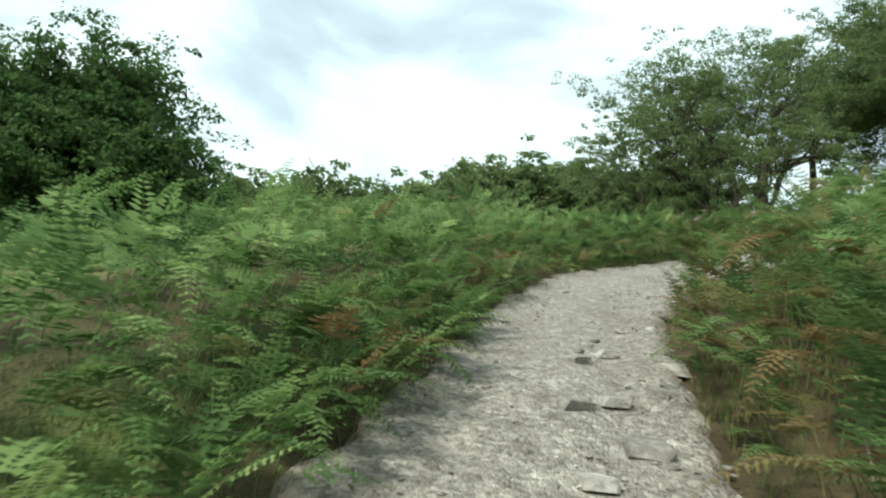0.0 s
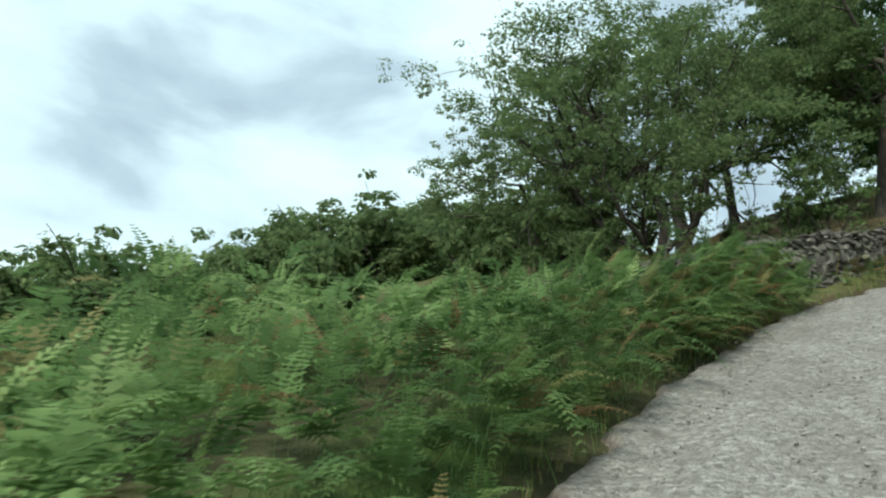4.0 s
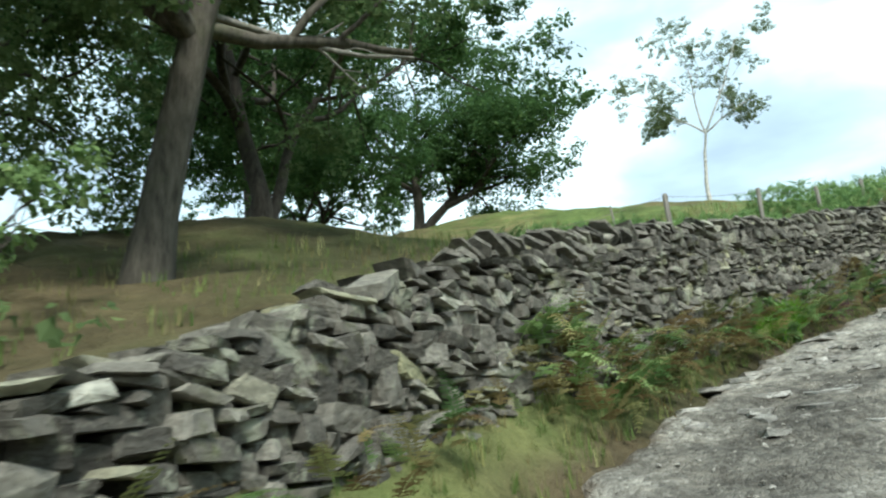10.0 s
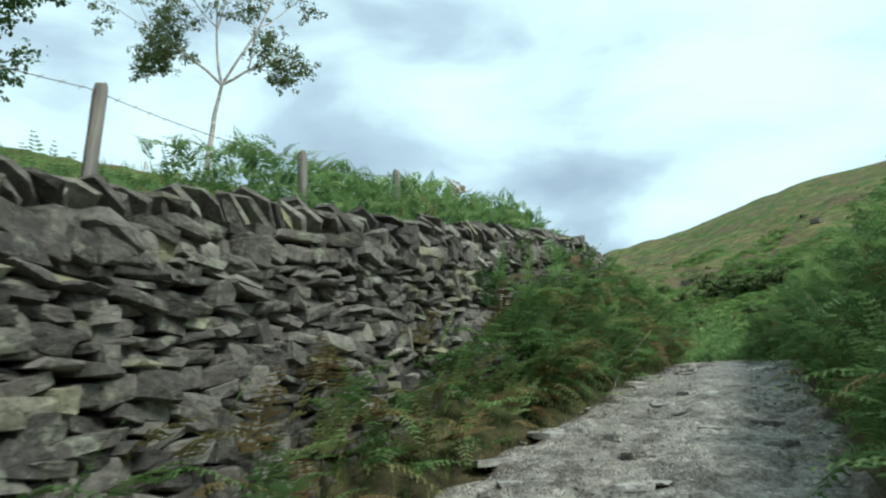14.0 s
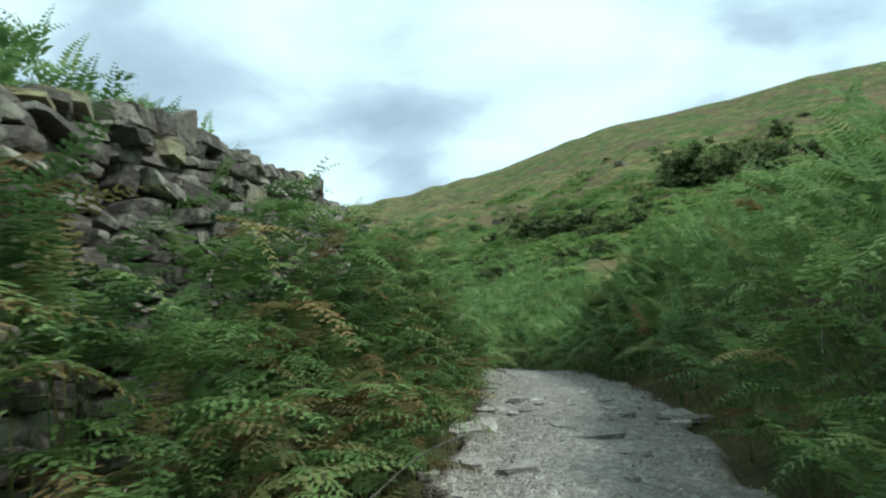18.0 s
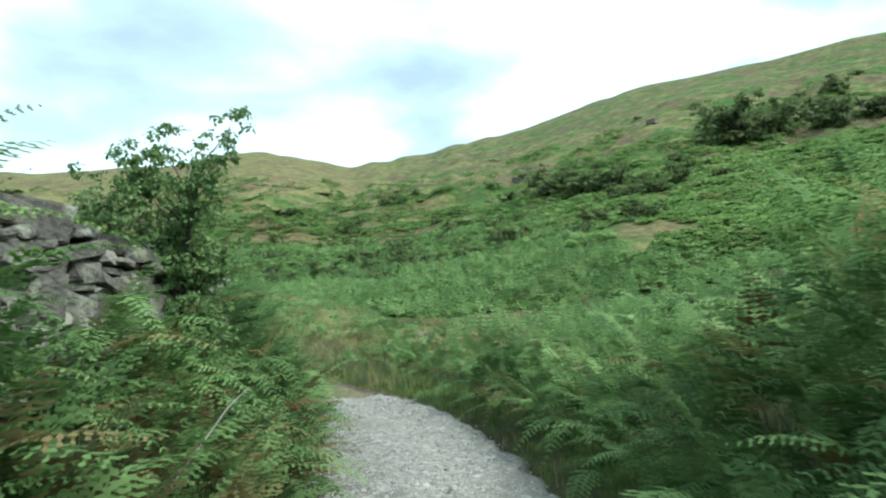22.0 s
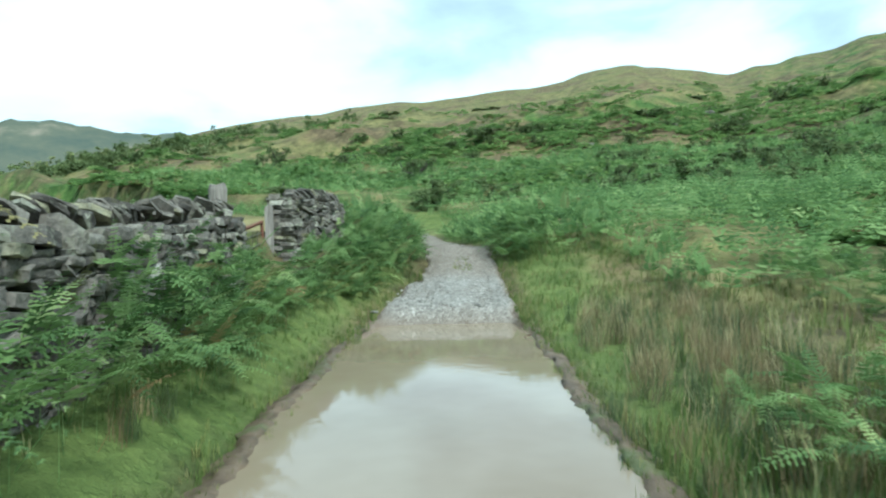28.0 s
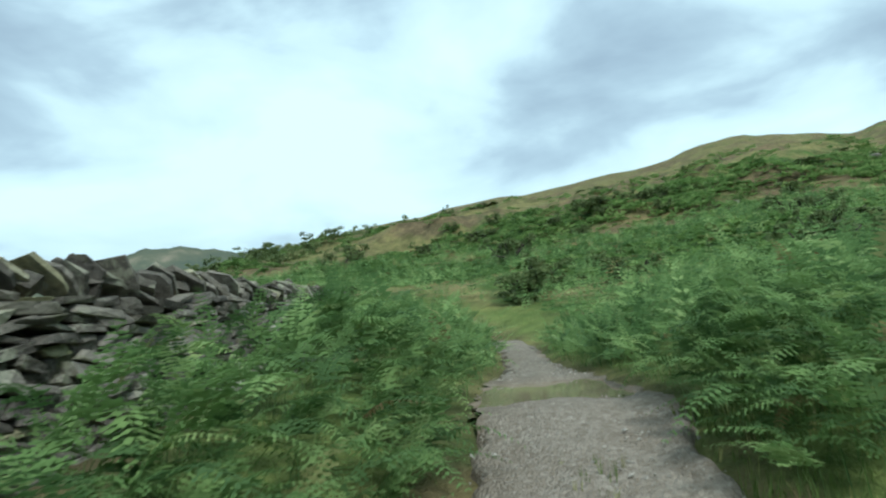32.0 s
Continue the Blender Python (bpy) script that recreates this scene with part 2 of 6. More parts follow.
def track_material():
    """Stony track: pale grey crushed slate with darker damp stretches and a brown edge."""
    m, n, l, b = shader("stony_track", 0.85, 0, 0.25)
    co = n.new("ShaderNodeTexCoord")
    v = n.new("ShaderNodeTexVoronoi"); v.inputs["Scale"].default_value = 17.0
    v2 = n.new("ShaderNodeTexVoronoi"); v2.inputs["Scale"].default_value = 42.0
    l.new(co.outputs["Object"], v.inputs["Vector"]); l.new(co.outputs["Object"], v2.inputs["Vector"])
    big = noise_node(n, l, 0.45, 4)
    mid = noise_node(n, l, 3.5, 5)
    sep = n.new("ShaderNodeSeparateColor"); l.new(v.outputs["Color"], sep.inputs[0])
    sep2 = n.new("ShaderNodeSeparateColor"); l.new(v2.outputs["Color"], sep2.inputs[0])
    col = ramp(n, l, sep.outputs[0], [(0.0, (0.115, 0.10, 0.080)), (0.5, (0.26, 0.24, 0.20)), (0.85, (0.375, 0.35, 0.30)), (1.0, (0.51, 0.48, 0.42))])
    col = blend(n, l, 0.42, col, ramp(n, l, sep2.outputs[0], [(0.0, (0.10, 0.093, 0.08)), (1.0, (0.46, 0.44, 0.40))]))
    col = blend(n, l, ramp(n, l, mid, [(0.45, (0, 0, 0)), (0.68, (0.6, 0.6, 0.6))]), col, (0.22, 0.20, 0.17))
    col = blend(n, l, ramp(n, l, big, [(0.50, (0, 0, 0)), (0.72, (0.55, 0.55, 0.55))]), col, (0.17, 0.15, 0.125))
    ledge = noise_node(n, l, 2.2, 9, 0.78)
    col = blend(n, l, attribute(n, "ledge"), col, blend(n, l, 1.0, col, ramp(n, l, ledge, [(0.40, (0.42, 0.40, 0.37)), (0.5, (0.95, 0.95, 0.93)), (0.62, (1.45, 1.42, 1.36))]), "MULTIPLY"))
    col = blend(n, l, attribute(n, "damp"), col, blend(n, l, 1.0, col, (0.44, 0.43, 0.42), "MULTIPLY"))
    col = blend(n, l, attribute(n, "mud"), col, (0.16, 0.115, 0.075))
    l.new(col, b.inputs["Base Color"])
    k = n.new("ShaderNodeMath"); k.operation = "ADD"
    l.new(v.outputs["Distance"], k.inputs[0]); l.new(v2.outputs["Distance"], k.inputs[1])
    inv = n.new("ShaderNodeMath"); inv.operation = "SUBTRACT"; inv.inputs[0].default_value = 1.0
    l.new(k.outputs[0], inv.inputs[1])
    relief(n, l, b, inv.outputs[0], 0.8, 0.03)
    return m


def stone_material(name, stops, lichen, moss=0.7):
    m, n, l, b = shader(name, 0.9, 0, 0.2)
    info = n.new("ShaderNodeObjectInfo")
    geo = n.new("ShaderNodeNewGeometry")
    add = n.new("ShaderNodeMath"); add.operation = "ADD"
    frac = n.new("ShaderNodeMath"); frac.operation = "FRACT"
    l.new(info.outputs["Random"], add.inputs[0]); l.new(geo.outputs["Random Per Island"], add.inputs[1])
    l.new(add.outputs[0], frac.inputs[0])
    col = ramp(n, l, frac.outputs[0], stops)
    co = n.new("ShaderNodeNewGeometry")
    def spot(scale, det, stretch=(1, 1, 1)):
        t = n.new("ShaderNodeTexNoise"); t.inputs["Scale"].default_value = scale; t.inputs["Detail"].default_value = det
        t.inputs["Roughness"].default_value = 0.65
        mp = n.new("ShaderNodeMapping"); mp.inputs["Scale"].default_value = stretch
        l.new(co.outputs["Position"], mp.inputs[0]); l.new(mp.outputs[0], t.inputs["Vector"])
        return t.outputs[0]
    grain = spot(11, 9, (1, 1, 1.6))
    col = blend(n, l, 0.8, col, ramp(n, l, grain, [(0.32, (0.42, 0.42, 0.42)), (0.68, (1.45, 1.43, 1.38))]), "MULTIPLY")
    col = blend(n, l, ramp(n, l, spot(38, 4), [(0.60, (0, 0, 0)), (0.68, (0.45, 0.45, 0.45))]), col, lichen)
    col = blend(n, l, ramp(n, l, spot(3.1, 5), [(0.55, (0, 0, 0)), (0.63, (0.8, 0.8, 0.8))]), col, lichen)
    col = blend(n, l, ramp(n, l, spot(1.7, 4), [(0.60, (0, 0, 0)), (0.70, (moss, moss, moss))]), col, (0.12, 0.13, 0.05))
    l.new(col, b.inputs["Base Color"])
    relief(n, l, b, grain, 1.0, 0.05)
    return m


M_WALLSTONE = stone_material("wall_slate", [(0.0, (0.065, 0.060, 0.052)), (0.4, (0.125, 0.115, 0.098)), (0.75, (0.175, 0.162, 0.138)), (0.93, (0.24, 0.225, 0.19)), (0.97, (0.26, 0.25, 0.14)), (1.0, (0.40, 0.39, 0.35))], (0.29, 0.29, 0.22))
M_TRACKSTONE = stone_material("track_stone", [(0.0, (0.22, 0.21, 0.19)), (0.5, (0.31, 0.295, 0.27)), (1.0, (0.48, 0.46, 0.42))], (0.36, 0.35, 0.31), 0.0)
# Near black: the shade between the wall stones, put into the filler's colour.
M_GAPSHADE = shader("wall_gap_shade", 0.95)[0]
M_GAPSHADE.node_tree.nodes["Principled BSDF"].inputs["Base Color"].default_value = (0.05, 0.045, 0.04, 1)
M_GRAVEL = stone_material("gravel_chips", [(0.0, (0.19, 0.175, 0.15)), (0.6, (0.31, 0.29, 0.255)), (1.0, (0.47, 0.445, 0.40))], (0.34, 0.32, 0.28), 0.0)
M_GROUND = ground_material()
M_TRACK = track_material()


def water_material():
    m, n, l, b = shader("muddy_water", 0.04, 0, 0.5)
    f = noise_node(n, l, 0.6, 3)
    l.new(ramp(n, l, f, [(0.3, (0.20, 0.155, 0.10)), (0.7, (0.25, 0.20, 0.14))]), b.inputs["Base Color"])
    b.inputs["IOR"].default_value = 1.33
    w = noise_node(n, l, 5.0, 3, 0.5)
    relief(n, l, b, w, 0.06, 0.02)
    return m


M_WATER = water_material()


def earth_material():
    m, n, l, b = shader("wet_earth", 0.7, 0, 0.3)
    f = noise_node(n, l, 4.0, 6, 0.65)
    g = noise_node(n, l, 1.3, 4, 0.6)
    col = ramp(n, l, f, [(0.3, (0.06, 0.042, 0.026)), (0.7, (0.15, 0.11, 0.07))])
    col = blend(n, l, ramp(n, l, g, [(0.56, (0, 0, 0)), (0.68, (0.8, 0.8, 0.8))]), col, (0.09, 0.11, 0.04))
    l.new(col, b.inputs["Base Color"])
    relief(n, l, b, f, 0.8, 0.04)
    return m


M_EARTH = earth_material()


# ---- the plan ----
TRACK = np.array([
    (4.0, -44.0, -12.6), (1.7, -28.0, -9.0), (0.39, -16.84, -6.4), (-0.1, -12.67, -5.39), (-0.42, -8.48, -4.25), (-0.33, -4.29, -3.09),
    (0.06, -0.11, -1.91), (1.32, 3.89, -0.91), (3.28, 7.6, 0.19), (5.62, 11.08, 1.34), (8.47, 14.15, 2.41), (11.9, 16.57, 3.46),
    (15.72, 18.29, 4.5), (19.82, 19.17, 5.35), (24.01, 19.51, 6.24), (28.19, 19.16, 7.23), (32.32, 18.42, 7.92), (36.44, 17.59, 8.44),
    (40.54, 16.68, 8.88), (44.65, 15.84, 9.18), (48.85, 15.73, 9.32), (53.03, 16.05, 9.12), (57.18, 16.71, 9.0), (61.19, 17.94, 8.92),
    (65.02, 19.66, 8.80), (68.75, 21.58, 8.72), (72.52, 23.44, 8.70)])
TRACK_ON = np.array([(75.8, 25.15, 8.92), (81.0, 28.0, 9.9), (82.4, 28.9, 10.2), (86.5, 31.4, 10.2), (90.0, 33.6, 10.25), (95.0, 37.0, 10.5), (99.0, 42.0, 11.4), (101.0, 50.0, 12.8)])
WATER_Z = 8.83


def dense(points, step=0.3, smooth=9):
    """A polyline as even, smoothed samples."""
    p = np.asarray(points, float)
    s = np.r_[0, np.cumsum(np.hypot(*np.diff(p[:, :2], axis=0).T))]
    q = np.arange(0, s[-1], step)
    out = np.stack([np.interp(q, s, p[:, i]) for i in range(p.shape[1])], 1)
    k = np.ones(smooth) / smooth
    half = smooth // 2
    pad = np.vstack([2 * out[:1] - out[half:0:-1], out, 2 * out[-1:] - out[-2:-half - 2:-1]])
    return np.stack([np.convolve(pad[:, i], k, "valid") for i in range(p.shape[1])], 1)


LINE = dense(np.vstack([TRACK, TRACK_ON]))
LINE_S = np.r_[0, np.cumsum(np.hypot(*np.diff(LINE[:, :2], axis=0).T))]
LINE_S -= LINE_S[np.argmin(np.hypot(LINE[:, 0] - 0.39, LINE[:, 1] + 16.84))]
LINE_D = np.gradient(LINE[:, :2], axis=0)
LINE_D /= np.hypot(LINE_D[:, 0], LINE_D[:, 1])[:, None]

WALL_WEST = np.array([(0.3, 10.7, 2.0), (2.9, 12.9, 2.95), (5.8, 15.3, 4.0), (8.55, 17.4, 4.75), (11.2, 19.5, 5.4), (14.2, 20.8, 6.25), (15.3, 21.2, 6.75), (18, 21.9, 7.6),
    (23.5, 22.45, 8.8), (28.4, 22.3, 9.65), (31.5, 21.7, 10.25), (35.5, 20.8, 11.0), (39.4, 19.95, 11.8), (43.5, 19.3, 12.15), (47, 18.75, 12.0), (51.5, 18.5, 11.7),
    (56, 19.2, 11.55), (62, 21.8, 11.15), (67, 25, 11.0), (72.65, 28.46, 11.25)])
WALL_EAST = np.array([(76.72, 30.6, 11.75), (78.3, 31.05, 11.8), (80.6, 32.1, 11.85), (84, 34.6, 11.95), (90, 39.4, 12.4)])
WLINE = dense(np.vstack([WALL_WEST, WALL_EAST]), 0.3, 5)
WLINE_D = np.gradient(WLINE[:, :2], axis=0)
WLINE_D /= np.hypot(WLINE_D[:, 0], WLINE_D[:, 1])[:, None]


def table(*pairs):
    return np.array(pairs, float).T


T_LEFT = table((-30, 1.6), (0, 1.65), (10, 1.3), (20, 1.4), (34, 1.35), (40, 1.6), (48, 1.9), (55, 2.2), (62, 1.6), (70, 1.3), (77, 1.15), (86, 1.25), (89, 1.5), (92, 1.9), (101, 2.0), (105, 1.8), (108, 0.95), (112, 0.8), (116.5, 0.8), (119, 0.55), (140, 0.5))
T_RIGHT = table((-30, 1.6), (0, 1.6), (12, 1.7), (20, 1.8), (28, 2.6), (42, 2.4), (48, 1.3), (55, 1.2), (62, 1.35), (76, 1.35), (82, 1.6), (86, 1.6), (90, 1.35), (105, 1.2), (109, 1.25), (113, 1.2), (116.5, 0.95), (119, 0.55), (140, 0.5))
T_CROSS = table((0, 0), (12, 0.02), (23, 0.06), (30, 0.1), (48, 0.1), (54, 0.03), (62, 0.05), (67, 0.03), (75, 0.06), (79, 0.05), (83, 0), (110, 0.0))
T_BANK = table((-30, 0.6), (0, 0.6), (20, 0.55), (28, 0.35), (32, 0.3), (36, 0.5), (42, 0.8), (50, 0.75), (56, 1.0), (66, 1.1), (78, 0.9), (86, 0.55), (104, 0.6), (120, 0.4))
T_RBANK = table((-30, 0.9), (0, 0.9), (14, 0.6), (45, 0.7), (52, 1.3), (66, 1.55), (74, 1.4), (80, 0.55), (86, 0.25), (104, 0.2), (120, 0.5))
T_FIELD = table((14, 0.0), (24, 0.03), (30, 0.10), (36, 0.17), (44, 0.13), (48, 0.17), (52, 0.265), (54, 0.305), (59.6, 0.38), (62, 0.345), (66, 0.355), (68, 0.365), (74, 0.16), (80, 0.03), (110, 0.03))
SKYLINE = table((-180, 8), (-150, 3), (-120, 2), (-90, 3), (-60, 6), (-40, 7), (-20, 6), (0, 3), (15, 0.5), (25, 2.0), (30, 3.6), (36, 5.6), (42, 7.3), (44, 7.9), (49, 8.9), (54, 9.45), (58, 10.2),
    (63, 10.4), (68, 11.05), (71, 11.2), (74.5, 12.1), (77, 12.3), (80.5, 11.7), (83.6, 11.1), (86, 11.4), (90, 12.0), (94, 12.8), (98.5, 13.5), (103, 14.8), (107, 15.6), (110, 16.1), (115, 16.3), (119, 16.3), (121, 16.9), (127, 16.7), (150, 14), (180, 8))
FOOT = table((-180, 30), (-60, 20), (0, 20), (40, 45), (60, 45), (90, 36), (108, 16), (140, 10), (180, 30))
CENTRE = (50.0, 17.0, 10.6)
REACH = 600.0


def ease(a):
    a = np.clip(a, 0, 1)
    return a * a * (3 - 2 * a)


def nearest(line, way, x, y):
    """For each point: the index of the nearest sample, and the offset to the left of the line."""
    idx = np.empty(len(x), int)
    for i in range(0, len(x), 20000):
        a, b = x[i:i + 20000, None], y[i:i + 20000, None]
        idx[i:i + 20000] = ((line[None, :, 0] - a) ** 2 + (line[None, :, 1] - b) ** 2).argmin(1)
    dx, dy = x - line[idx, 0], y - line[idx, 1]
    side = -way[idx, 1] * dx + way[idx, 0] * dy
    return idx, np.hypot(dx, dy) * np.where(side < 0, -1, 1), way[idx, 0] * dx + way[idx, 1] * dy


def waves(x, y, size, seed):
    """A cheap smooth unevenness made of a few sine waves, about -1 to 1."""
    rng = np.random.RandomState(seed)
    out = 0
    for k in range(5):
        a, f, p = rng.uniform(0, 6.283), rng.uniform(0.6, 1.7) / size, rng.uniform(0, 6.283)
        out = out + np.sin(6.283 * f * (x * np.cos(a) + y * np.sin(a)) + p)
    return out / 3.2


def survey(x, y):
    """Height of the ground and where a point lies: along the track, left of it, left of the wall."""
    x, y = np.atleast_1d(np.asarray(x, float)), np.atleast_1d(np.asarray(y, float))
    i, d, along = nearest(LINE, LINE_D, x, y)
    s, zr = LINE_S[i], LINE[i, 2]
    j, b, walong = nearest(WLINE, WLINE_D, x, y)
    left, right = np.interp(s, *T_LEFT), np.interp(s, *T_RIGHT)
    bed = zr + np.interp(s, *T_CROSS) * np.clip(d, -3, 3)
    bank = np.interp(s, *T_BANK) * ease((d - left - 0.1) / 1.3)
    plain = bed + bank + np.interp(s, [0, 12, 22], [-0.16, -0.13, 0.02]) * np.clip(d - left - 2.0, 0, 20)
    slope = np.interp(s, *T_FIELD)
    bb = np.clip(b - 0.3, 0, None)
    field = WLINE[j, 2] - 0.45 - 0.7 * ease((36 - s) / 10) - 0.5 * ease((s - 70) / 12) + slope * 36.0 * (1 - np.exp(-np.minimum(bb, 26) / 30.0)) - 0.12 * np.clip(bb - 28, 0, 60)
    field = field + 2.3 * np.exp(-((x - 17.0) ** 2 + (y - 35.6) ** 2) / 55.0)      # a grassy mound under the trees
    hasw = ease((s - 15) / 9)
    leftz = plain + (field - plain) * hasw * ease((b - 0.05) / 0.45)
    rb = np.interp(s, *T_RBANK)
    a = -d - right
    rightz = bed + rb * ease((a - 0.1) / 2.2) + (0.10 + 0.08 * (rb > 0.4)) * np.clip(a - 1.5, 0, 40) * np.clip(rb, 0.25, 1)
    near = np.where(d > 0, leftz, rightz)
    # The hills all round.
    rx, ry = x - CENTRE[0], y - CENTRE[1]
    r = np.hypot(rx, ry) + 1e-6
    az = np.degrees(np.arctan2(rx, ry))
    top = np.interp(az, *SKYLINE) + 0.09 * waves(az, az * 0, 2.6, 25) + 0.05 * waves(az, az * 0, 0.9, 26)
    foot = np.interp(az, *FOOT)
    u = np.clip(r - foot, 0, None)
    el = top * (0.78 * (1 - np.exp(-u / 55.0)) + 0.22 * np.clip(u / (REACH - foot), 0, 1))
    far = CENTRE[2] - 18.0 * ease((38 - x) / 55) + np.minimum(r, REACH) * np.tan(np.radians(el)) - 0.35 * np.clip(r - REACH, 0, 900)
    far += ease((r - 60) / 60) * ease((REACH - 10 - r) / 120) * (2.0 * waves(x, y, 34, 3) + 1.1 * waves(x, y, 12, 4))
    # Beyond the crest of the north field the land falls away to a valley.
    dist = np.abs(d)
    w = np.where(d > 0, ease((dist - 30) / 45), ease((dist - 9) / 26))
    ahead = ease((x - 78) / 14) * ease((dist - 5) / 14)
    w = np.maximum(w, ahead * (d < 0))
    z = near + (far - near) * w
    z = z + 0.07 * waves(x, y, 3.1, 5) * ease((dist - 2.2) / 2) + 0.25 * waves(x, y, 9, 6) * ease((dist - 6) / 8)
    return z, s, d, b, left, right, j


def height(x, y):
    return survey(x, y)[0]


# ---- mesh helpers ----
def mesh_object(name, verts, faces, material, parent=None, label="", smooth=False):
    """An object from arrays: verts (n, 3) and faces (m, 3) or (m, 4)."""
    verts, faces = np.asarray(verts, np.float32), np.asarray(faces, np.int32)
    me = bpy.data.meshes.new(name)
    k = faces.shape[1]
    me.vertices.add(len(verts)); me.loops.add(faces.size); me.polygons.add(len(faces))
    me.vertices.foreach_set("co", verts.ravel())
    me.loops.foreach_set("vertex_index", faces.ravel())
    me.polygons.foreach_set("loop_start", np.arange(0, faces.size, k, dtype=np.int32))
    me.polygons.foreach_set("loop_total", np.full(len(faces), k, np.int32))
    me.polygons.foreach_set("use_smooth", np.full(len(faces), smooth, bool))
    me.update(calc_edges=True)
    me.materials.append(material)
    ob = new(name, me)
    if parent:
        ob.parent = parent
    if label:
        tagged(ob, label)
    return ob


def point_values(ob, name, values):
    a = ob.data.attributes.new(name, "FLOAT", "POINT")
    a.data.foreach_set("value", np.asarray(values, np.float32).ravel())


def part(name, bm, material, parent, label=""):
    """Links a bmesh as one mesh object under a thing or a part."""
    me = bpy.data.meshes.new(name)
    bm.to_mesh(me)
    bm.free()
    me.materials.append(material)
    ob = new(name, me)
    ob.parent = parent
    if label:
        tagged(ob, label)
    return ob


def grid_faces(rows, cols):
    i = np.arange((rows - 1) * cols).reshape(rows - 1, cols)[:, :-1].ravel()
    return np.stack([i, i + 1, i + cols + 1, i + cols], 1)


def spread(base_verts, base_faces, pos, yaw, scale, tilt=None, tilt_way=None):
    """Copies of one small mesh, each turned and scaled, as one pair of arrays."""
    n, v = len(pos), len(base_verts)
    p = np.broadcast_to(base_verts[None], (n, v, 3)) * np.reshape(scale, (n, 1, -1))
    if tilt is not None:
        c, s_ = np.cos(tilt)[:, None], np.sin(tilt)[:, None]
        p = np.stack([p[..., 0] * c + p[..., 2] * s_, p[..., 1], -p[..., 0] * s_ + p[..., 2] * c], -1)
    c, s_ = np.cos(yaw)[:, None], np.sin(yaw)[:, None]
    p = np.stack([p[..., 0] * c - p[..., 1] * s_, p[..., 0] * s_ + p[..., 1] * c, p[..., 2]], -1) + np.asarray(pos)[:, None]
    f = base_faces[None] + (np.arange(n) * v)[:, None, None]
    return p.reshape(-1, 3), f.reshape(-1, base_faces.shape[1])


def stuff(name, chunks, material, label, category, top=True, parent=None):
    """One object of kind stuff from chunks of (verts, faces, tint, dead)."""
    vs, fs, ts, ds, o = [], [], [], [], 0
    for v, f, t, dd in chunks:
        vs.append(v); fs.append(f + o); ts.append(t); ds.append(dd); o += len(v)
    ob = mesh_object(name, np.concatenate(vs), np.concatenate(fs), material, parent)
    point_values(ob, "tint", np.concatenate(ts)); point_values(ob, "dead", np.concatenate(ds))
    return tagged(ob, label, category, kind="stuff")


# ---- ground ----
def axis_steps(lo, hi, step, reach, grow=1.085):
    mid = list(np.arange(lo, hi, step))
    a, g = lo, step
    low = []
    while a > -reach:
        g *= grow; a -= g; low.append(a)
    a, g, high = mid[-1], step, []
    while a < reach:
        g *= grow; a += g; high.append(a)
    return np.array(low[::-1] + mid + high)


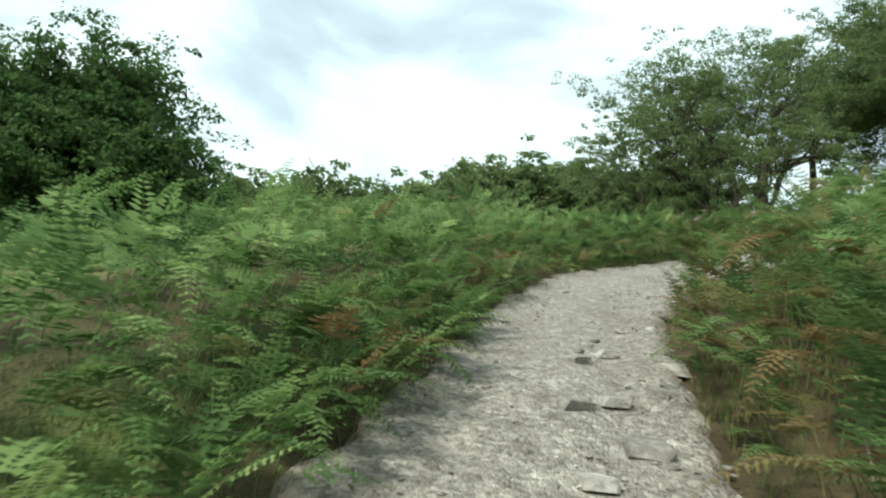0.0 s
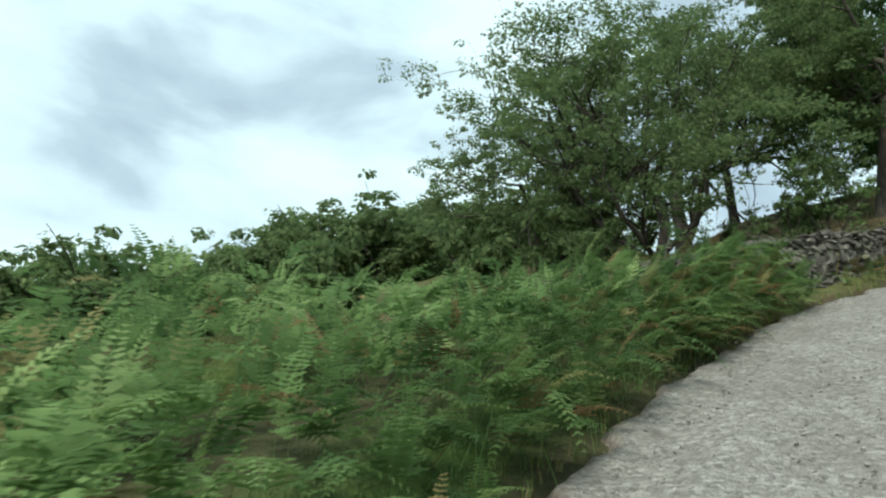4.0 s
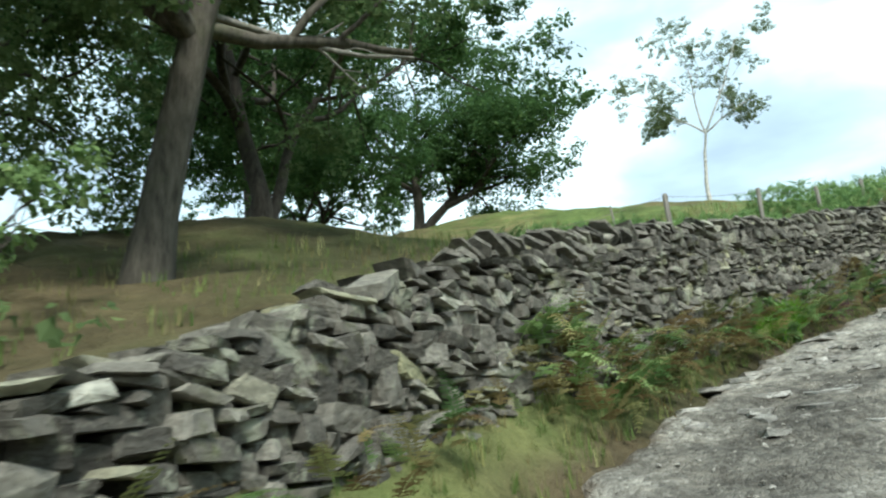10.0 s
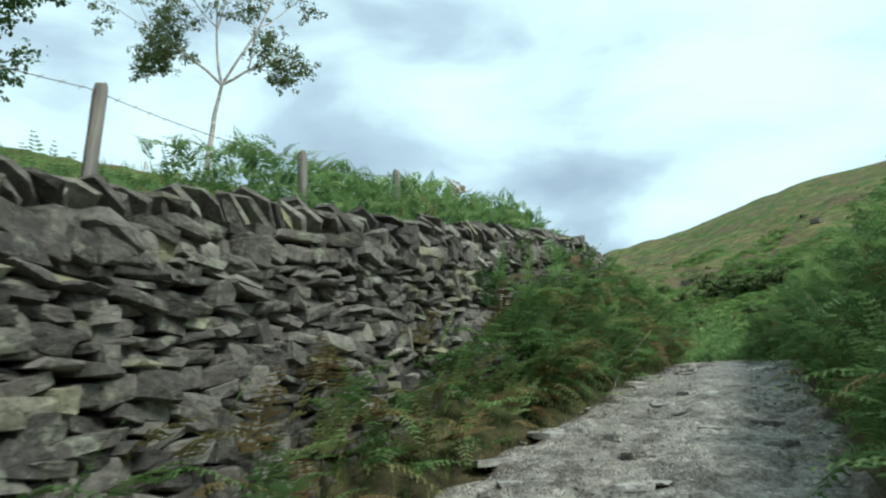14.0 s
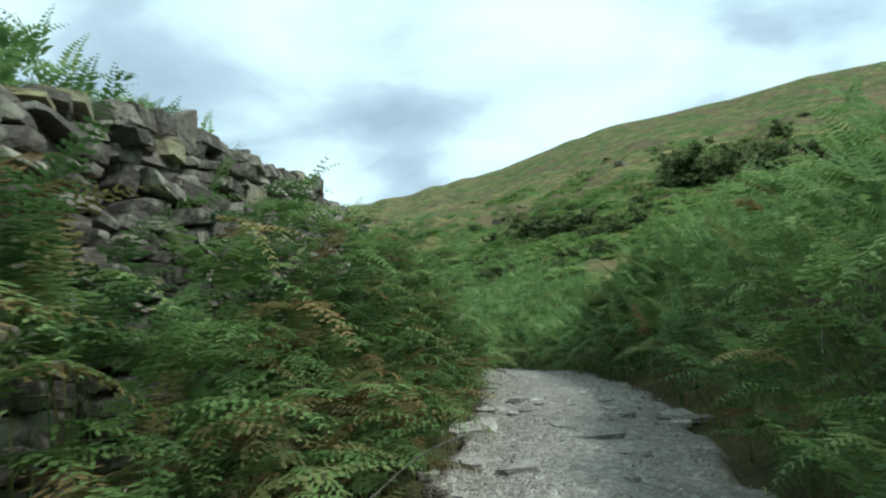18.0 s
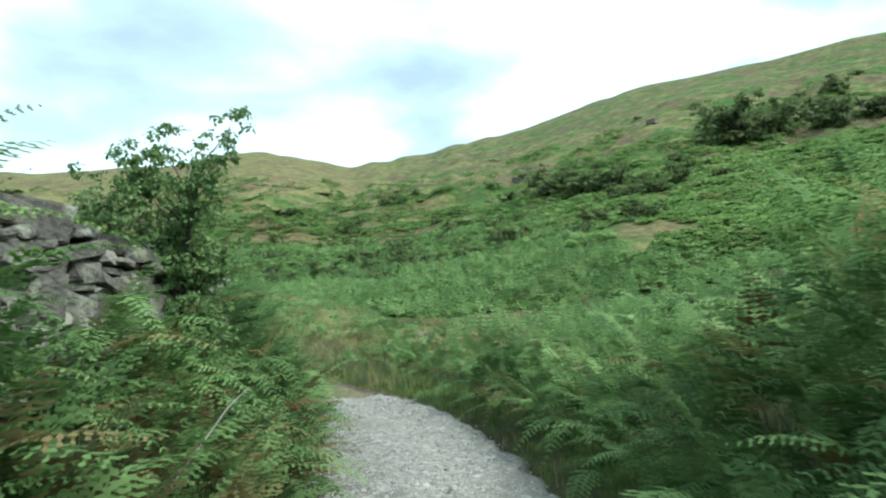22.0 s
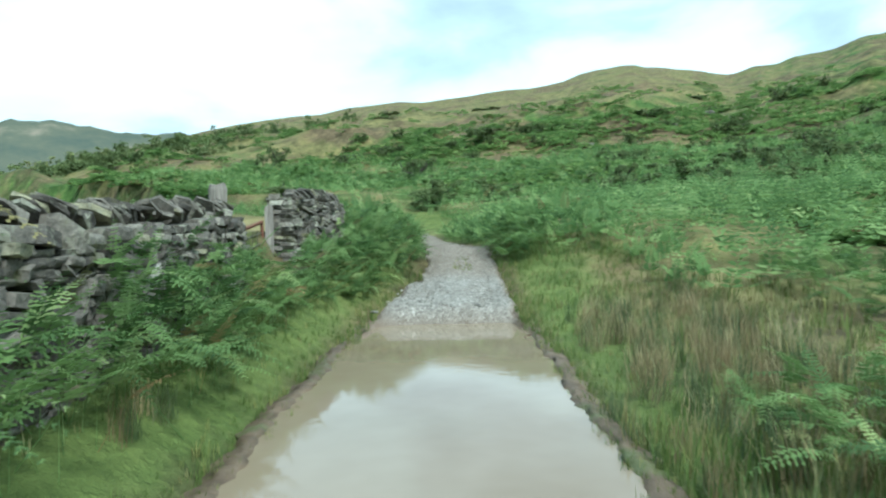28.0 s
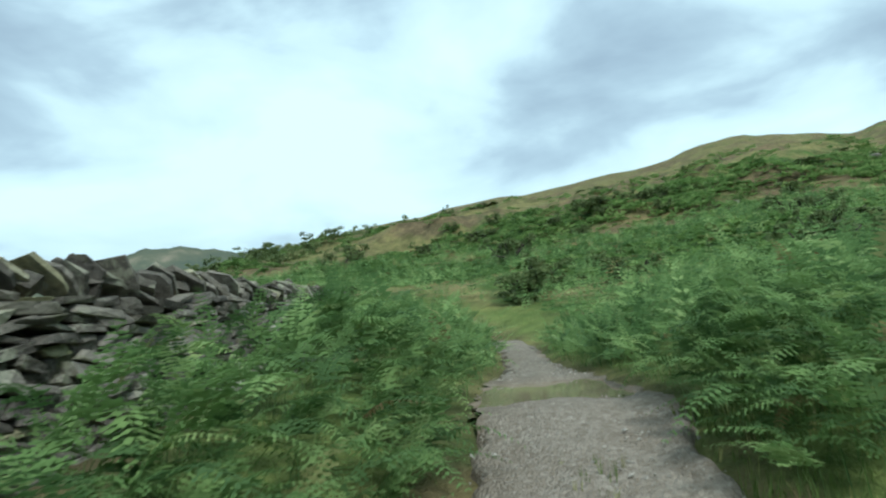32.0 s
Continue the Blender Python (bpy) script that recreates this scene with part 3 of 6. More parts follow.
def build_ground():
    gx, gy = axis_steps(-9, 90, 0.40, 2600), axis_steps(-22, 38, 0.40, 2600)
    X, Y = np.meshgrid(gx, gy)
    x, y = X.ravel(), Y.ravel()
    z, s, d, b, left, right, j = survey(x, y)
    # The bed under the track and the pool lies lower than the track's own surface.
    inside = ease((np.where(d > 0, left - d, right + d) + 0.15) / 0.3)
    z = z - 0.16 * inside
    pool = ease((s - 87.2) / 1.5) * ease((106.6 - s) / 0.7)
    z = z - 0.35 * inside * pool
    ob = mesh_object("ground", np.stack([x, y, z], 1), grid_faces(len(gy), len(gx)), M_GROUND, smooth=True)
    tagged(ob, "grassy bracken-covered hillside sloping up to bare skyline ridges", "ground", kind="structure")
    bearing = np.degrees(np.arctan2(x - CENTRE[0], y - CENTRE[1]))
    high = ease((np.hypot(x - CENTRE[0], y - CENTRE[1]) - 85) / 75) * (0.15 + 0.85 * ease((100 - bearing) / 25))
    point_values(ob, "high", high)
    dist = np.abs(d)
    fld = ease((b - 0.5) / 1.0) * (d > 0) * ease((s - 26) / 6) * ease((60 - b) / 20) * (0.2 + 0.75 * ease((s - 80) / 6)) * ease((87 - x) / 3)
    right_straw = (d < 0) * ease((s - 86) / 5) * ease((dist - 4.0) / 2) * ease((14 - dist) / 5) * 0.7 * ease((waves(x, y, 6, 8) + 0.5))
    point_values(ob, "field", np.maximum(fld, right_straw))
    edge = np.where(d > 0, d - left, -d - right)
    # Bare earth at the track edge, plus a dark band painting the bracken's shade.
    soil_shade = ease((0.7 - edge) / 0.6) * (1 - 0.75 * ease((s - 84) / 5)) * 0.8 + 0.75 * ease((dist - 2) / 1) * ease((7 - dist) / 3) * ease((84 - s) / 4)
    # Under the trees: litter brown that puts their shade into the ground colour.
    soil_shade = np.maximum(soil_shade, 0.6 * (b > 0.3) * ease((26 - x) / 6) * ease((x + 12) / 6) * ease((24 - b) / 8))
    # A strip of real bare earth between the puddle turf and the bracken.
    soil_shade = np.maximum(soil_shade, 0.95 * (d > 0) * ease((s - 85) / 2) * ease((99 - s) / 3) * ease((edge - 0.5 - 0.1 * waves(s, s * 0, 3, 9)) / 0.2) * ease((1.15 - edge) / 0.25))
    point_values(ob, "soil_shade", np.clip(soil_shade, 0, 1) * ease((60 - dist) / 30))
    turf = 0.8 * ease((s - 84) / 4) * ease((edge - 0.15) / 0.4) * ease((2.6 - edge) / 1.0) + 0.45 * (d > 0) * ease((s - 28) / 4) * ease((56 - s) / 6) * ease((edge - 0.2) / 0.3) * ease((1.4 - edge) / 0.6)
    point_values(ob, "turf", np.clip(turf, 0, 1))
    return ob


build_ground()


def build_track():
    """The stony track: its own sheet, ragged at the edges, uneven in the ruts."""
    ss = np.arange(-26, 128, 0.16)
    uu = np.linspace(-1, 1, 31)
    S, U = np.meshgrid(ss, uu, indexing="ij")
    cx, cy, cz = (np.interp(S, LINE_S, LINE[:, k]) for k in range(3))
    wx, wy = np.interp(S, LINE_S, LINE_D[:, 0]), np.interp(S, LINE_S, LINE_D[:, 1])
    rag = 0.16 * waves(S, U * 0, 1.7, 11) + 0.10 * waves(S, U * 0, 0.6, 12)
    left, right = np.interp(S, *T_LEFT) + rag, np.interp(S, *T_RIGHT) - rag * 0.8 + 0.1 * waves(S, U * 0, 2.3, 13)
    D = np.where(U > 0, U * left, U * right)
    x, y = cx - wy * D, cy + wx * D
    rough = ease((S - 40) / 6) * ease((66 - S) / 6) + 0.5 * ease((10 - S) / 5)
    bump = 0.014 * waves(x, y, 0.9, 14) + 0.010 * waves(x, y, 0.42, 15) + rough * (0.028 * waves(x, y, 1.4, 16) + 0.05 * np.abs(waves(x, y, 0.75, 17)) - 0.03 + 0.022 * np.abs(waves(x, y, 0.35, 19)))
    ruts = -0.035 * (np.exp(-((D - 0.75) / 0.3) ** 2) + np.exp(-((D + 0.75) / 0.3) ** 2)) + 0.02 * np.exp(-(D / 0.35) ** 2)
    z = cz + np.interp(S, *T_CROSS) * np.clip(D, -3, 3) + bump + ruts
    pool = ease((S - 88.6) / 1.6) * ease((105.0 - S) / 0.7)
    pool2 = ease((S - 112.6) / 0.8) * ease((116.4 - S) / 0.8)
    z = z - (pool * 0.32 + pool2 * 0.17) * (1 - np.abs(U) ** 6) + 0.075 * np.exp(-((S - 112.1) / 0.55) ** 2)
    z = z - 0.28 * ease((np.abs(U) - 0.88) / 0.12) * (1 - pool) * (1 - ease((S - 111.2) / 0.5) * ease((117.5 - S) / 0.6))
    z = z + 0.13 * ease((S - 104.5) / 0.6) * ease((109.5 - S) / 3.5)
    v = np.stack([x, y, z], -1).reshape(-1, 3)
    ob = mesh_object("track", v, grid_faces(len(ss), len(uu))[:, ::-1], M_TRACK, smooth=True)
    point_values(ob, "mud", np.clip(np.maximum(np.maximum(pool, 0.6 * ease((S - 107) / 2)), 0.75 * ease((np.abs(U) - 0.80) / 0.15)) * 0.85, 0, 1))
    point_values(ob, "damp", np.clip(ease((S - 36) / 5) * ease((52 - S) / 4) * (0.35 + 0.6 * waves(x, y, 2.6, 18)) + 0.9 * ease((S - 42) / 1) * ease((48.5 - S) / 1.5) * np.exp(-((D - 0.5) / 0.7) ** 2), 0, 1))
    point_values(ob, "ledge", np.clip(0.12 + rough, 0, 1))
    tagged(ob, "rutted unpaved track of pale grey crushed slate", "track", kind="structure")


build_track()


def pool_surface(name, s0, s1, z, label):
    """A sheet of still water that fills the dip of the track."""
    ss = np.linspace(s0, s1, 60)
    uu = np.linspace(-1, 1, 13)
    S, U = np.meshgrid(ss, uu, indexing="ij")
    cx, cy = np.interp(S, LINE_S, LINE[:, 0]), np.interp(S, LINE_S, LINE[:, 1])
    wx, wy = np.interp(S, LINE_S, LINE_D[:, 0]), np.interp(S, LINE_S, LINE_D[:, 1])
    D = np.where(U > 0, U * (np.interp(S, *T_LEFT) + 0.05), U * (np.interp(S, *T_RIGHT) + 0.05))
    v = np.stack([cx - wy * D, cy + wx * D, np.full_like(cx, z)], -1).reshape(-1, 3)
    ob = mesh_object(name, v, grid_faces(len(ss), len(uu))[:, ::-1], M_WATER, smooth=True)
    tagged(ob, label, "puddle", kind="structure")


pool_surface("water_1", 87.6, 106.0, WATER_Z - 0.04, "long brown muddy puddle filling the track")
pool_surface("water_2", 112.15, 116.9, 10.14, "small brown puddle across the track")


def muddy_bank(name, side, edge_of, label):
    """The cut earth lip between the water and the turf."""
    ss = np.arange(87.8, 105.2, 0.08)
    prof = np.array([(-0.22, -0.14), (-0.10, -0.02), (-0.05, 0.02), (0.0, 0.04), (0.05, 0.03), (0.11, -0.01), (0.20, -0.08)])
    S, K = np.meshgrid(ss, np.arange(len(prof)), indexing="ij")
    rag = 0.08 * waves(S, S * 0 + side, 2.1, 22) + 0.05 * waves(S, K * 0.2, 0.5, 23)
    D = side * (np.interp(S, *edge_of) + prof[K, 0] + rag + 0.05)
    x, y = np.interp(S, LINE_S, LINE[:, 0]), np.interp(S, LINE_S, LINE[:, 1])
    wx, wy = np.interp(S, LINE_S, LINE_D[:, 0]), np.interp(S, LINE_S, LINE_D[:, 1])
    x, y = x - wy * D, y + wx * D
    low = np.full_like(x, WATER_Z - 0.04)
    turf = np.maximum(height(x.ravel(), y.ravel()).reshape(x.shape), low + 0.02)
    u = ease((K - 3) / 3)
    z = -0.3 * ease((S - 104.3) / 0.8) + low + prof[K, 1] * (1 - u) + (turf - low + prof[K, 1] * 0.6) * u + 0.012 * waves(x, y, 0.45, 24)
    f = grid_faces(len(ss), len(prof))
    ob = mesh_object(name, np.stack([x, y, z], -1).reshape(-1, 3), f if side < 0 else f[:, ::-1], M_EARTH, smooth=True)
    tagged(ob, label, "bank", kind="structure")


muddy_bank("bank_1", 1, T_LEFT, "wet brown earth lip along the puddle's grassy edge")
muddy_bank("bank_2", -1, T_RIGHT, "undercut brown earth edge between puddle and rushes")


def far_hills():
    """Distant bluish ridges behind the wooded slope."""
    m, n, l, b = shader("far_hill", 1.0, 0, 0.0)
    f = noise_node(n, l, 0.012, 6, 0.65)
    l.new(ramp(n, l, f, [(0.35, (0.065, 0.085, 0.07)), (0.55, (0.10, 0.11, 0.08)), (0.7, (0.19, 0.17, 0.13))]), b.inputs["Base Color"])
    az = np.linspace(-8, 56, 160)
    el = np.interp(az, [-8, 5, 15, 22, 28, 31, 34, 37, 39, 42, 46, 56], [2.5, 4, 5.5, 6.4, 7.2, 8.15, 8.2, 7.7, 7.5, 7.7, 7.2, 5.0])
    el = el + 0.06 * np.sin(az * 2.3) + 0.04 * np.sin(az * 5.1 + 1)
    rr = np.linspace(0, 1, 24)
    A, R = np.meshgrid(az, rr, indexing="ij")
    rad = 1000 + 500 * R
    z = -40 + (10 + 1500 * np.tan(np.radians(el))[:, None] + 40) * ease(R) ** 0.8 + 6 * waves(A * 20, rad, 190, 21) * (1 - R)
    v = np.stack([CENTRE[0] + rad * np.sin(np.radians(A)), CENTRE[1] + rad * np.cos(np.radians(A)), z], -1).reshape(-1, 3)
    ob = mesh_object("backdrop", v, grid_faces(160, 24)[:, ::-1], m, smooth=True)
    tagged(ob, "distant hazy moorland ridge beyond the valley", "hill", kind="structure")


far_hills()


# ---- plants: bracken ----
def frond_mesh(pairs, leaflets, rng, shape, stalk=True):
    """One bracken frond of unit height: a bare stipe, then an arching triangular blade with paired pinnae."""
    v, f = [], []

    def tri(a, b, c):
        k = len(v)
        v.extend([a, b, c]); f.append((k, k + 1, k + 2))

    droop, stipe, reach, climb, sway = shape

    def spine(t):
        return np.array([0.06 + reach * t * (0.5 + 0.5 * t), sway * t * t, stipe + climb * t - droop * t * t])
    w = 0.010
    base, top = np.array([0, 0, -0.9 if leaflets else 0.0]), spine(0)
    for side in (((w, 0, 0), (0, w, 0)) if stalk else ()):
        side = np.array(side)
        tri(base - side, base + side, top)
    steps = 5 if stalk else 0
    for k in range(steps):
        a, b = spine(k / steps), spine((k + 1) / steps)
        h = np.array([0, w * 0.8 * (1 - k / steps), 0])
        tri(a - h, a + h, b)
    for k in range(pairs):
        t = (k + 0.4) / pairs
        o = spine(t)
        ahead = spine(min(t + 0.05, 1)) - spine(max(t - 0.05, 0)); ahead /= np.linalg.norm(ahead)
        size = (0.25 if leaflets else 0.27) * (1 - t) ** 0.8 * (0.75 + 0.5 * min(t / 0.12, 1) * 0.5) + 0.02
        for sgn in (-1, 1):
            way = np.array([0, sgn, 0]) * 0.92 + ahead * 0.38 + np.array([0, 0, rng.uniform(-0.28, 0.10)])
            way /= np.linalg.norm(way)
            L = size * rng.uniform(0.85, 1.1)
            flat = ahead * 0.95
            if leaflets == 0:
                hw = 0.13 * L + 0.010
                mid = o + way * L * 0.45
                tri(o, mid + flat * hw, o + way * L); tri(o, o + way * L, mid - flat * hw)
            else:
                sag = rng.uniform(0.0, 0.30)
                hw = flat * (0.055 * L + 0.004)
                mid, end = o + way * L * 0.35 - np.array([0, 0, sag * L * 0.12]), o + way * L * 0.97 - np.array([0, 0, sag * L])
                tri(o, mid + hw, end); tri(o, end, mid - hw)
                count = max(2, round(leaflets * (1.1 - t)))
                for m in range(count):
                    u = (m + 0.5) / count
                    q = o + way * L * u + np.array([0, 0, -sag * L * u * u])
                    sz = (0.15 * L * (1 - u) ** 0.7 + 0.008) * rng.uniform(0.7, 1.25)
                    step = way * (L / count * 0.56)
                    for e in (-1, 1):
                        tip = q + flat * e * sz + way * sz * 0.35 + np.array([0, 0, rng.uniform(-0.12, 0.04)]) * sz
                        tri(q - step, q + step, tip)
    return np.array(v), np.array(f)


RNG = np.random.RandomState(7)
# droop, stipe, reach, climb, sway
SHAPES = ((0.30, 0.55, 0.72, 0.62, 0.10), (0.50, 0.48, 0.85, 0.62, -0.12), (0.12, 0.42, 0.58, 0.72, 0.15), (0.70, 0.58, 0.90, 0.66, 0.0), (0.06, 0.38, 0.42, 0.78, -0.16), (0.38, 0.30, 0.88, 0.50, 0.08))
FROND_FINE = [frond_mesh(16, 3, RNG, q) for q in SHAPES]
FROND_MID = [frond_mesh(13, 0, RNG, q) for q in SHAPES]
FROND_SLOPE = [frond_mesh(6, 0, RNG, q, False) for q in SHAPES]


def clump_mesh(blades, rng):
    """A bracken clump of unit width: arching blades that spread from one root, each a bent diamond."""
    v, f = [], []
    for k in range(blades):
        a = 2 * math.pi * (k + rng.uniform(-0.4, 0.4)) / blades
        out, side = np.array([math.cos(a), math.sin(a), 0]), np.array([-math.sin(a), math.cos(a), 0])
        rise, reach, w = rng.uniform(0.6, 1.0), rng.uniform(0.40, 0.72), rng.uniform(0.11, 0.17)
        o = out * 0.06 + np.array([0, 0, rise * 0.72])
        mid = out * reach * 0.55 + np.array([0, 0, rise])
        tip = out * reach + np.array([0, 0, rise * rng.uniform(0.7, 0.95)])
        i = len(v)
        v += [o, mid + side * w, tip, mid - side * w]
        f += [(i, i + 1, i + 2), (i, i + 2, i + 3)]
    return np.array(v), np.array(f)




CRNG = np.random.RandomState(39)
CLUMPS = [clump_mesh(7, CRNG) for _ in range(5)]


def scatter_fronds(kinds, x, y, tall, dead_share, rng, sink=0.05, lean=0.25, cap=0.82, aim=None):
    chunks = []
    z = height(x, y)
    pick = rng.randint(0, len(kinds), len(x))
    for k, (v, f) in enumerate(kinds):
        m = pick == k
        n = int(m.sum())
        if not n:
            continue
        t = tall[m] if np.ndim(tall) else np.full(n, tall)
        size = np.minimum(t, cap) * rng.uniform(0.75, 1.12, n)
        rise = rng.uniform(0, 1, n) * np.clip(t - size, 0, None) * (t > cap)
        wide = size * rng.uniform(0.8, 1.15, n) * (1.7 if kinds is CLUMPS else 1.0)
        pos = np.stack([x[m], y[m], z[m] - sink + rise], 1)
        if aim is None:
            yaw, tip = rng.uniform(0, 6.283, n), rng.normal(0, lean, n)
        else:
            yaw, tip = aim[m] + rng.normal(0, 0.85, n), rng.normal(0.22, lean, n)
        pv, pf = spread(v, f, pos, yaw, np.stack([wide, wide, size], 1), tip)
        tint = np.repeat(np.clip(rng.normal(0.45, 0.28, n), 0, 1), len(v)) + rng.uniform(-0.08, 0.08, n * len(v))
        dd = dead_share[m] if np.ndim(dead_share) else np.full(n, dead_share)
        dead = np.repeat((rng.uniform(0, 1, n) < dd) * rng.uniform(0.4, 1.0, n), len(v))
        chunks.append((pv, pf, np.clip(tint, 0, 1), dead))
    return chunks


def along(s, d):
    """World place of a point s along the track and d to its left."""
    cx, cy = np.interp(s, LINE_S, LINE[:, 0]), np.interp(s, LINE_S, LINE[:, 1])
    wx, wy = np.interp(s, LINE_S, LINE_D[:, 0]), np.interp(s, LINE_S, LINE_D[:, 1])
    return cx - wy * d, cy + wx * d


def strip(rng, n, s0, s1, lo, hi, power=1.0, side=1):
    """n random places beside the track: lo to hi metres past its edge."""
    s = rng.uniform(s0, s1, n)
    u = rng.uniform(0, 1, n) ** power
    edge = np.interp(s, *(T_LEFT if side > 0 else T_RIGHT))
    d = side * (edge + lo + (hi - lo) * u)
    x, y = along(s, d)
    return x, y, s, d


def off_wall(x, y, gap=0.36):
    b = nearest(WLINE, WLINE_D, x, y)[1]
    return np.abs(b) > gap


def bracken_bank(name, label, stretches, kinds, seed, cap=0.82):
    rng = np.random.RandomState(seed)
    chunks = []
    for s0, s1, lo, hi, side, dens, tall, dead in stretches:
        n = int((s1 - s0) * (hi - lo) * dens)
        x, y, s, d = strip(rng, n, s0, s1, lo, hi, 1.0, side)
        keep = off_wall(x, y)
        idx, true_d, _ = nearest(LINE, LINE_D, x, y)
        edge = np.where(true_d > 0, np.interp(LINE_S[idx], *T_LEFT), np.interp(LINE_S[idx], *T_RIGHT))
        keep &= np.abs(true_d) > edge + lo * 0.8
        if side > 0 and (s0 >= 74 or (s0 >= 36 and lo < 1.5)):
            keep &= nearest(WLINE, WLINE_D, x, y)[1] < -0.35      # this side of the wall only
        x, y, d = x[keep], y[keep], d[keep]
        e = np.abs(true_d[keep]) - edge[keep] - lo
        grow = tall * (0.68 + 0.32 * ease(e / 0.8)) * (1 + 0.14 * waves(x, y, 2.4, seed))
        aim = None
        if kinds is FROND_FINE:                # the outer fronds arch out over the track
            way = LINE_D[idx[keep]]
            aim = np.arctan2(way[:, 0], -way[:, 1]) + (np.pi if side > 0 else 0.0)
        chunks += scatter_fronds(kinds, x, y, grow, dead * (1.5 - ease(e / 1.2)), rng, cap=cap, aim=aim)
    return stuff(name, chunks, M_BRACKEN, label, "bracken")


bracken_bank("bracken", "dense green bracken fronds leaning over the track edge", [
    (-3, 3, -0.2, 1.4, 1, 22, 1.1, 0.05), (3, 9.5, -0.3, 1.4, 1, 30, 1.45, 0.05), (9, 20, 0.0, 1.3, 1, 22, 1.0, 0.13), (20, 26, 0.0, 1.4, 1, 30, 1.7, 0.14), (26, 32.3, -0.1, 1.2, 1, 64, 1.75, 0.15), (-1, 12, 0.05, 1.7, -1, 32, 2.1, 0.36),
], FROND_FINE, 31)
bracken_bank("bracken", "tall bracken with rusty dying fronds against the wall", [
    (35, 44, 0.5, 1.1, 1, 24, 0.75, 0.5), (44, 52, 0.15, 1.2, 1, 42, 1.1, 0.45), (52, 60, 0.05, 1.0, 1, 38, 1.15, 0.36), (59, 72, -0.05, 1.25, 1, 72, 1.9, 0.22), (72, 75.3, -0.05, 1.2, 1, 60, 1.85, 0.22), (75.3, 78, -0.05, 1.2, 1, 44, 1.3, 0.2), (53, 77, 0.05, 1.7, -1, 30, 2.05, 0.08), (74, 77.5, 0.5, 1.9, -1, 28, 2.35, 0.04), (77, 79.5, -0.05, 1.5, 1, 46, 1.4, 0.2), (79.5, 88, -0.05, 1.5, 1, 58, 2.2, 0.16), (77, 87, 0.45, 2.2, -1, 26, 1.6, 0.05),
], FROND_FINE, 32)
bracken_bank("bracken", "green bracken between the puddle verge and the wall", [
    (86, 91.5, 0.15, 2.0, 1, 36, 2.0, 0.07), (91, 94, 0.6, 2.0, 1, 40, 2.15, 0.07), (94, 99, 0.75, 2.3, 1, 32, 1.7, 0.07), (98, 102.5, 0.9, 2.6, 1, 34, 1.6, 0.05), (102.5, 105, 0.9, 2.2, 1, 26, 0.75, 0.05), (104.8, 108.4, 0.55, 2.1, 1, 32, 1.0, 0.02), (108, 113, 0.15, 1.9, 1, 28, 1.25, 0.03), (109.3, 113, 0.2, 1.8, -1, 36, 1.5, 0.02), (86, 92, 1.6, 2.6, -1, 5, 0.9, 0.1), (89, 97, 1.3, 3.4, -1, 11, 0.85, 0.08), (97, 106, 5.5, 7.5, -1, 10, 1.2, 0.04),
], FROND_FINE, 33)
bracken_bank("bracken", "bracken thicket behind the first fronds", [
    (-6, 10, 1.4, 4.0, 1, 11, 1.35, 0.05), (10, 20, 1.3, 3.6, 1, 12, 1.25, 0.10), (20, 31, 1.3, 2.4, 1, 16, 1.7, 0.12), (17, 30, 2.4, 6.5, 1, 10, 1.55, 0.10), (-3, 16, 1.6, 4.0, -1, 13, 2.1, 0.12), (46, 78, 1.6, 4.2, -1, 17, 2.35, 0.06),
    (77, 87, 2.2, 5.0, -1, 14, 1.75, 0.05), (113, 124, 0.15, 4.0, 1, 12, 1.4, 0.03), (107.8, 113, 2.0, 3.6, 1, 13, 0.75, 0.03), (109, 124, 1.6, 4.0, -1, 13, 1.4, 0.02), (104, 109, 3.2, 4.2, -1, 13, 1.2, 0.02), (112, 118, 0.2, 1.4, -1, 14, 1.1, 0.02), (117, 126, 0.1, 1.2, 1, 14, 1.0, 0.02), (117, 126, 0.1, 1.2, -1, 14, 1.0, 0.02), (92, 96, 2.6, 4.5, -1, 4, 1.0, 0.05),
], FROND_MID, 34)
bracken_bank("bracken", "low green bracken fringing the field behind the wall top", [
    (47, 57, 1.7, 3.6, 1, 50, 0.66, 0.05), (57, 66, 1.6, 4.2, 1, 60, 1.3, 0.03), (64, 69, 1.7, 3.2, 1, 44, 1.15, 0.03), (69, 74, 2.0, 3.4, 1, 20, 0.6, 0.1),
], FROND_MID, 36, 0.52)
bracken_bank("bracken", "bracken slope rising away from the track", [
    (-8, 24, 3.8, 17, 1, 4.5, 1.0, 0.06), (-6, 20, 3.8, 14, -1, 4, 1.3, 0.06), (36, 80, 4.0, 18, -1, 5, 1.5, 0.05), (78, 94, 6.5, 16, -1, 4, 1.15, 0.08), (104, 128, 3.8, 22, -1, 5, 1.3, 0.02), (92, 106, 8.5, 24, -1, 5.5, 1.3, 0.02), (106, 128, 3.8, 12, 1, 4, 1.2, 0.03),
], FROND_SLOPE, 35, 1.6)


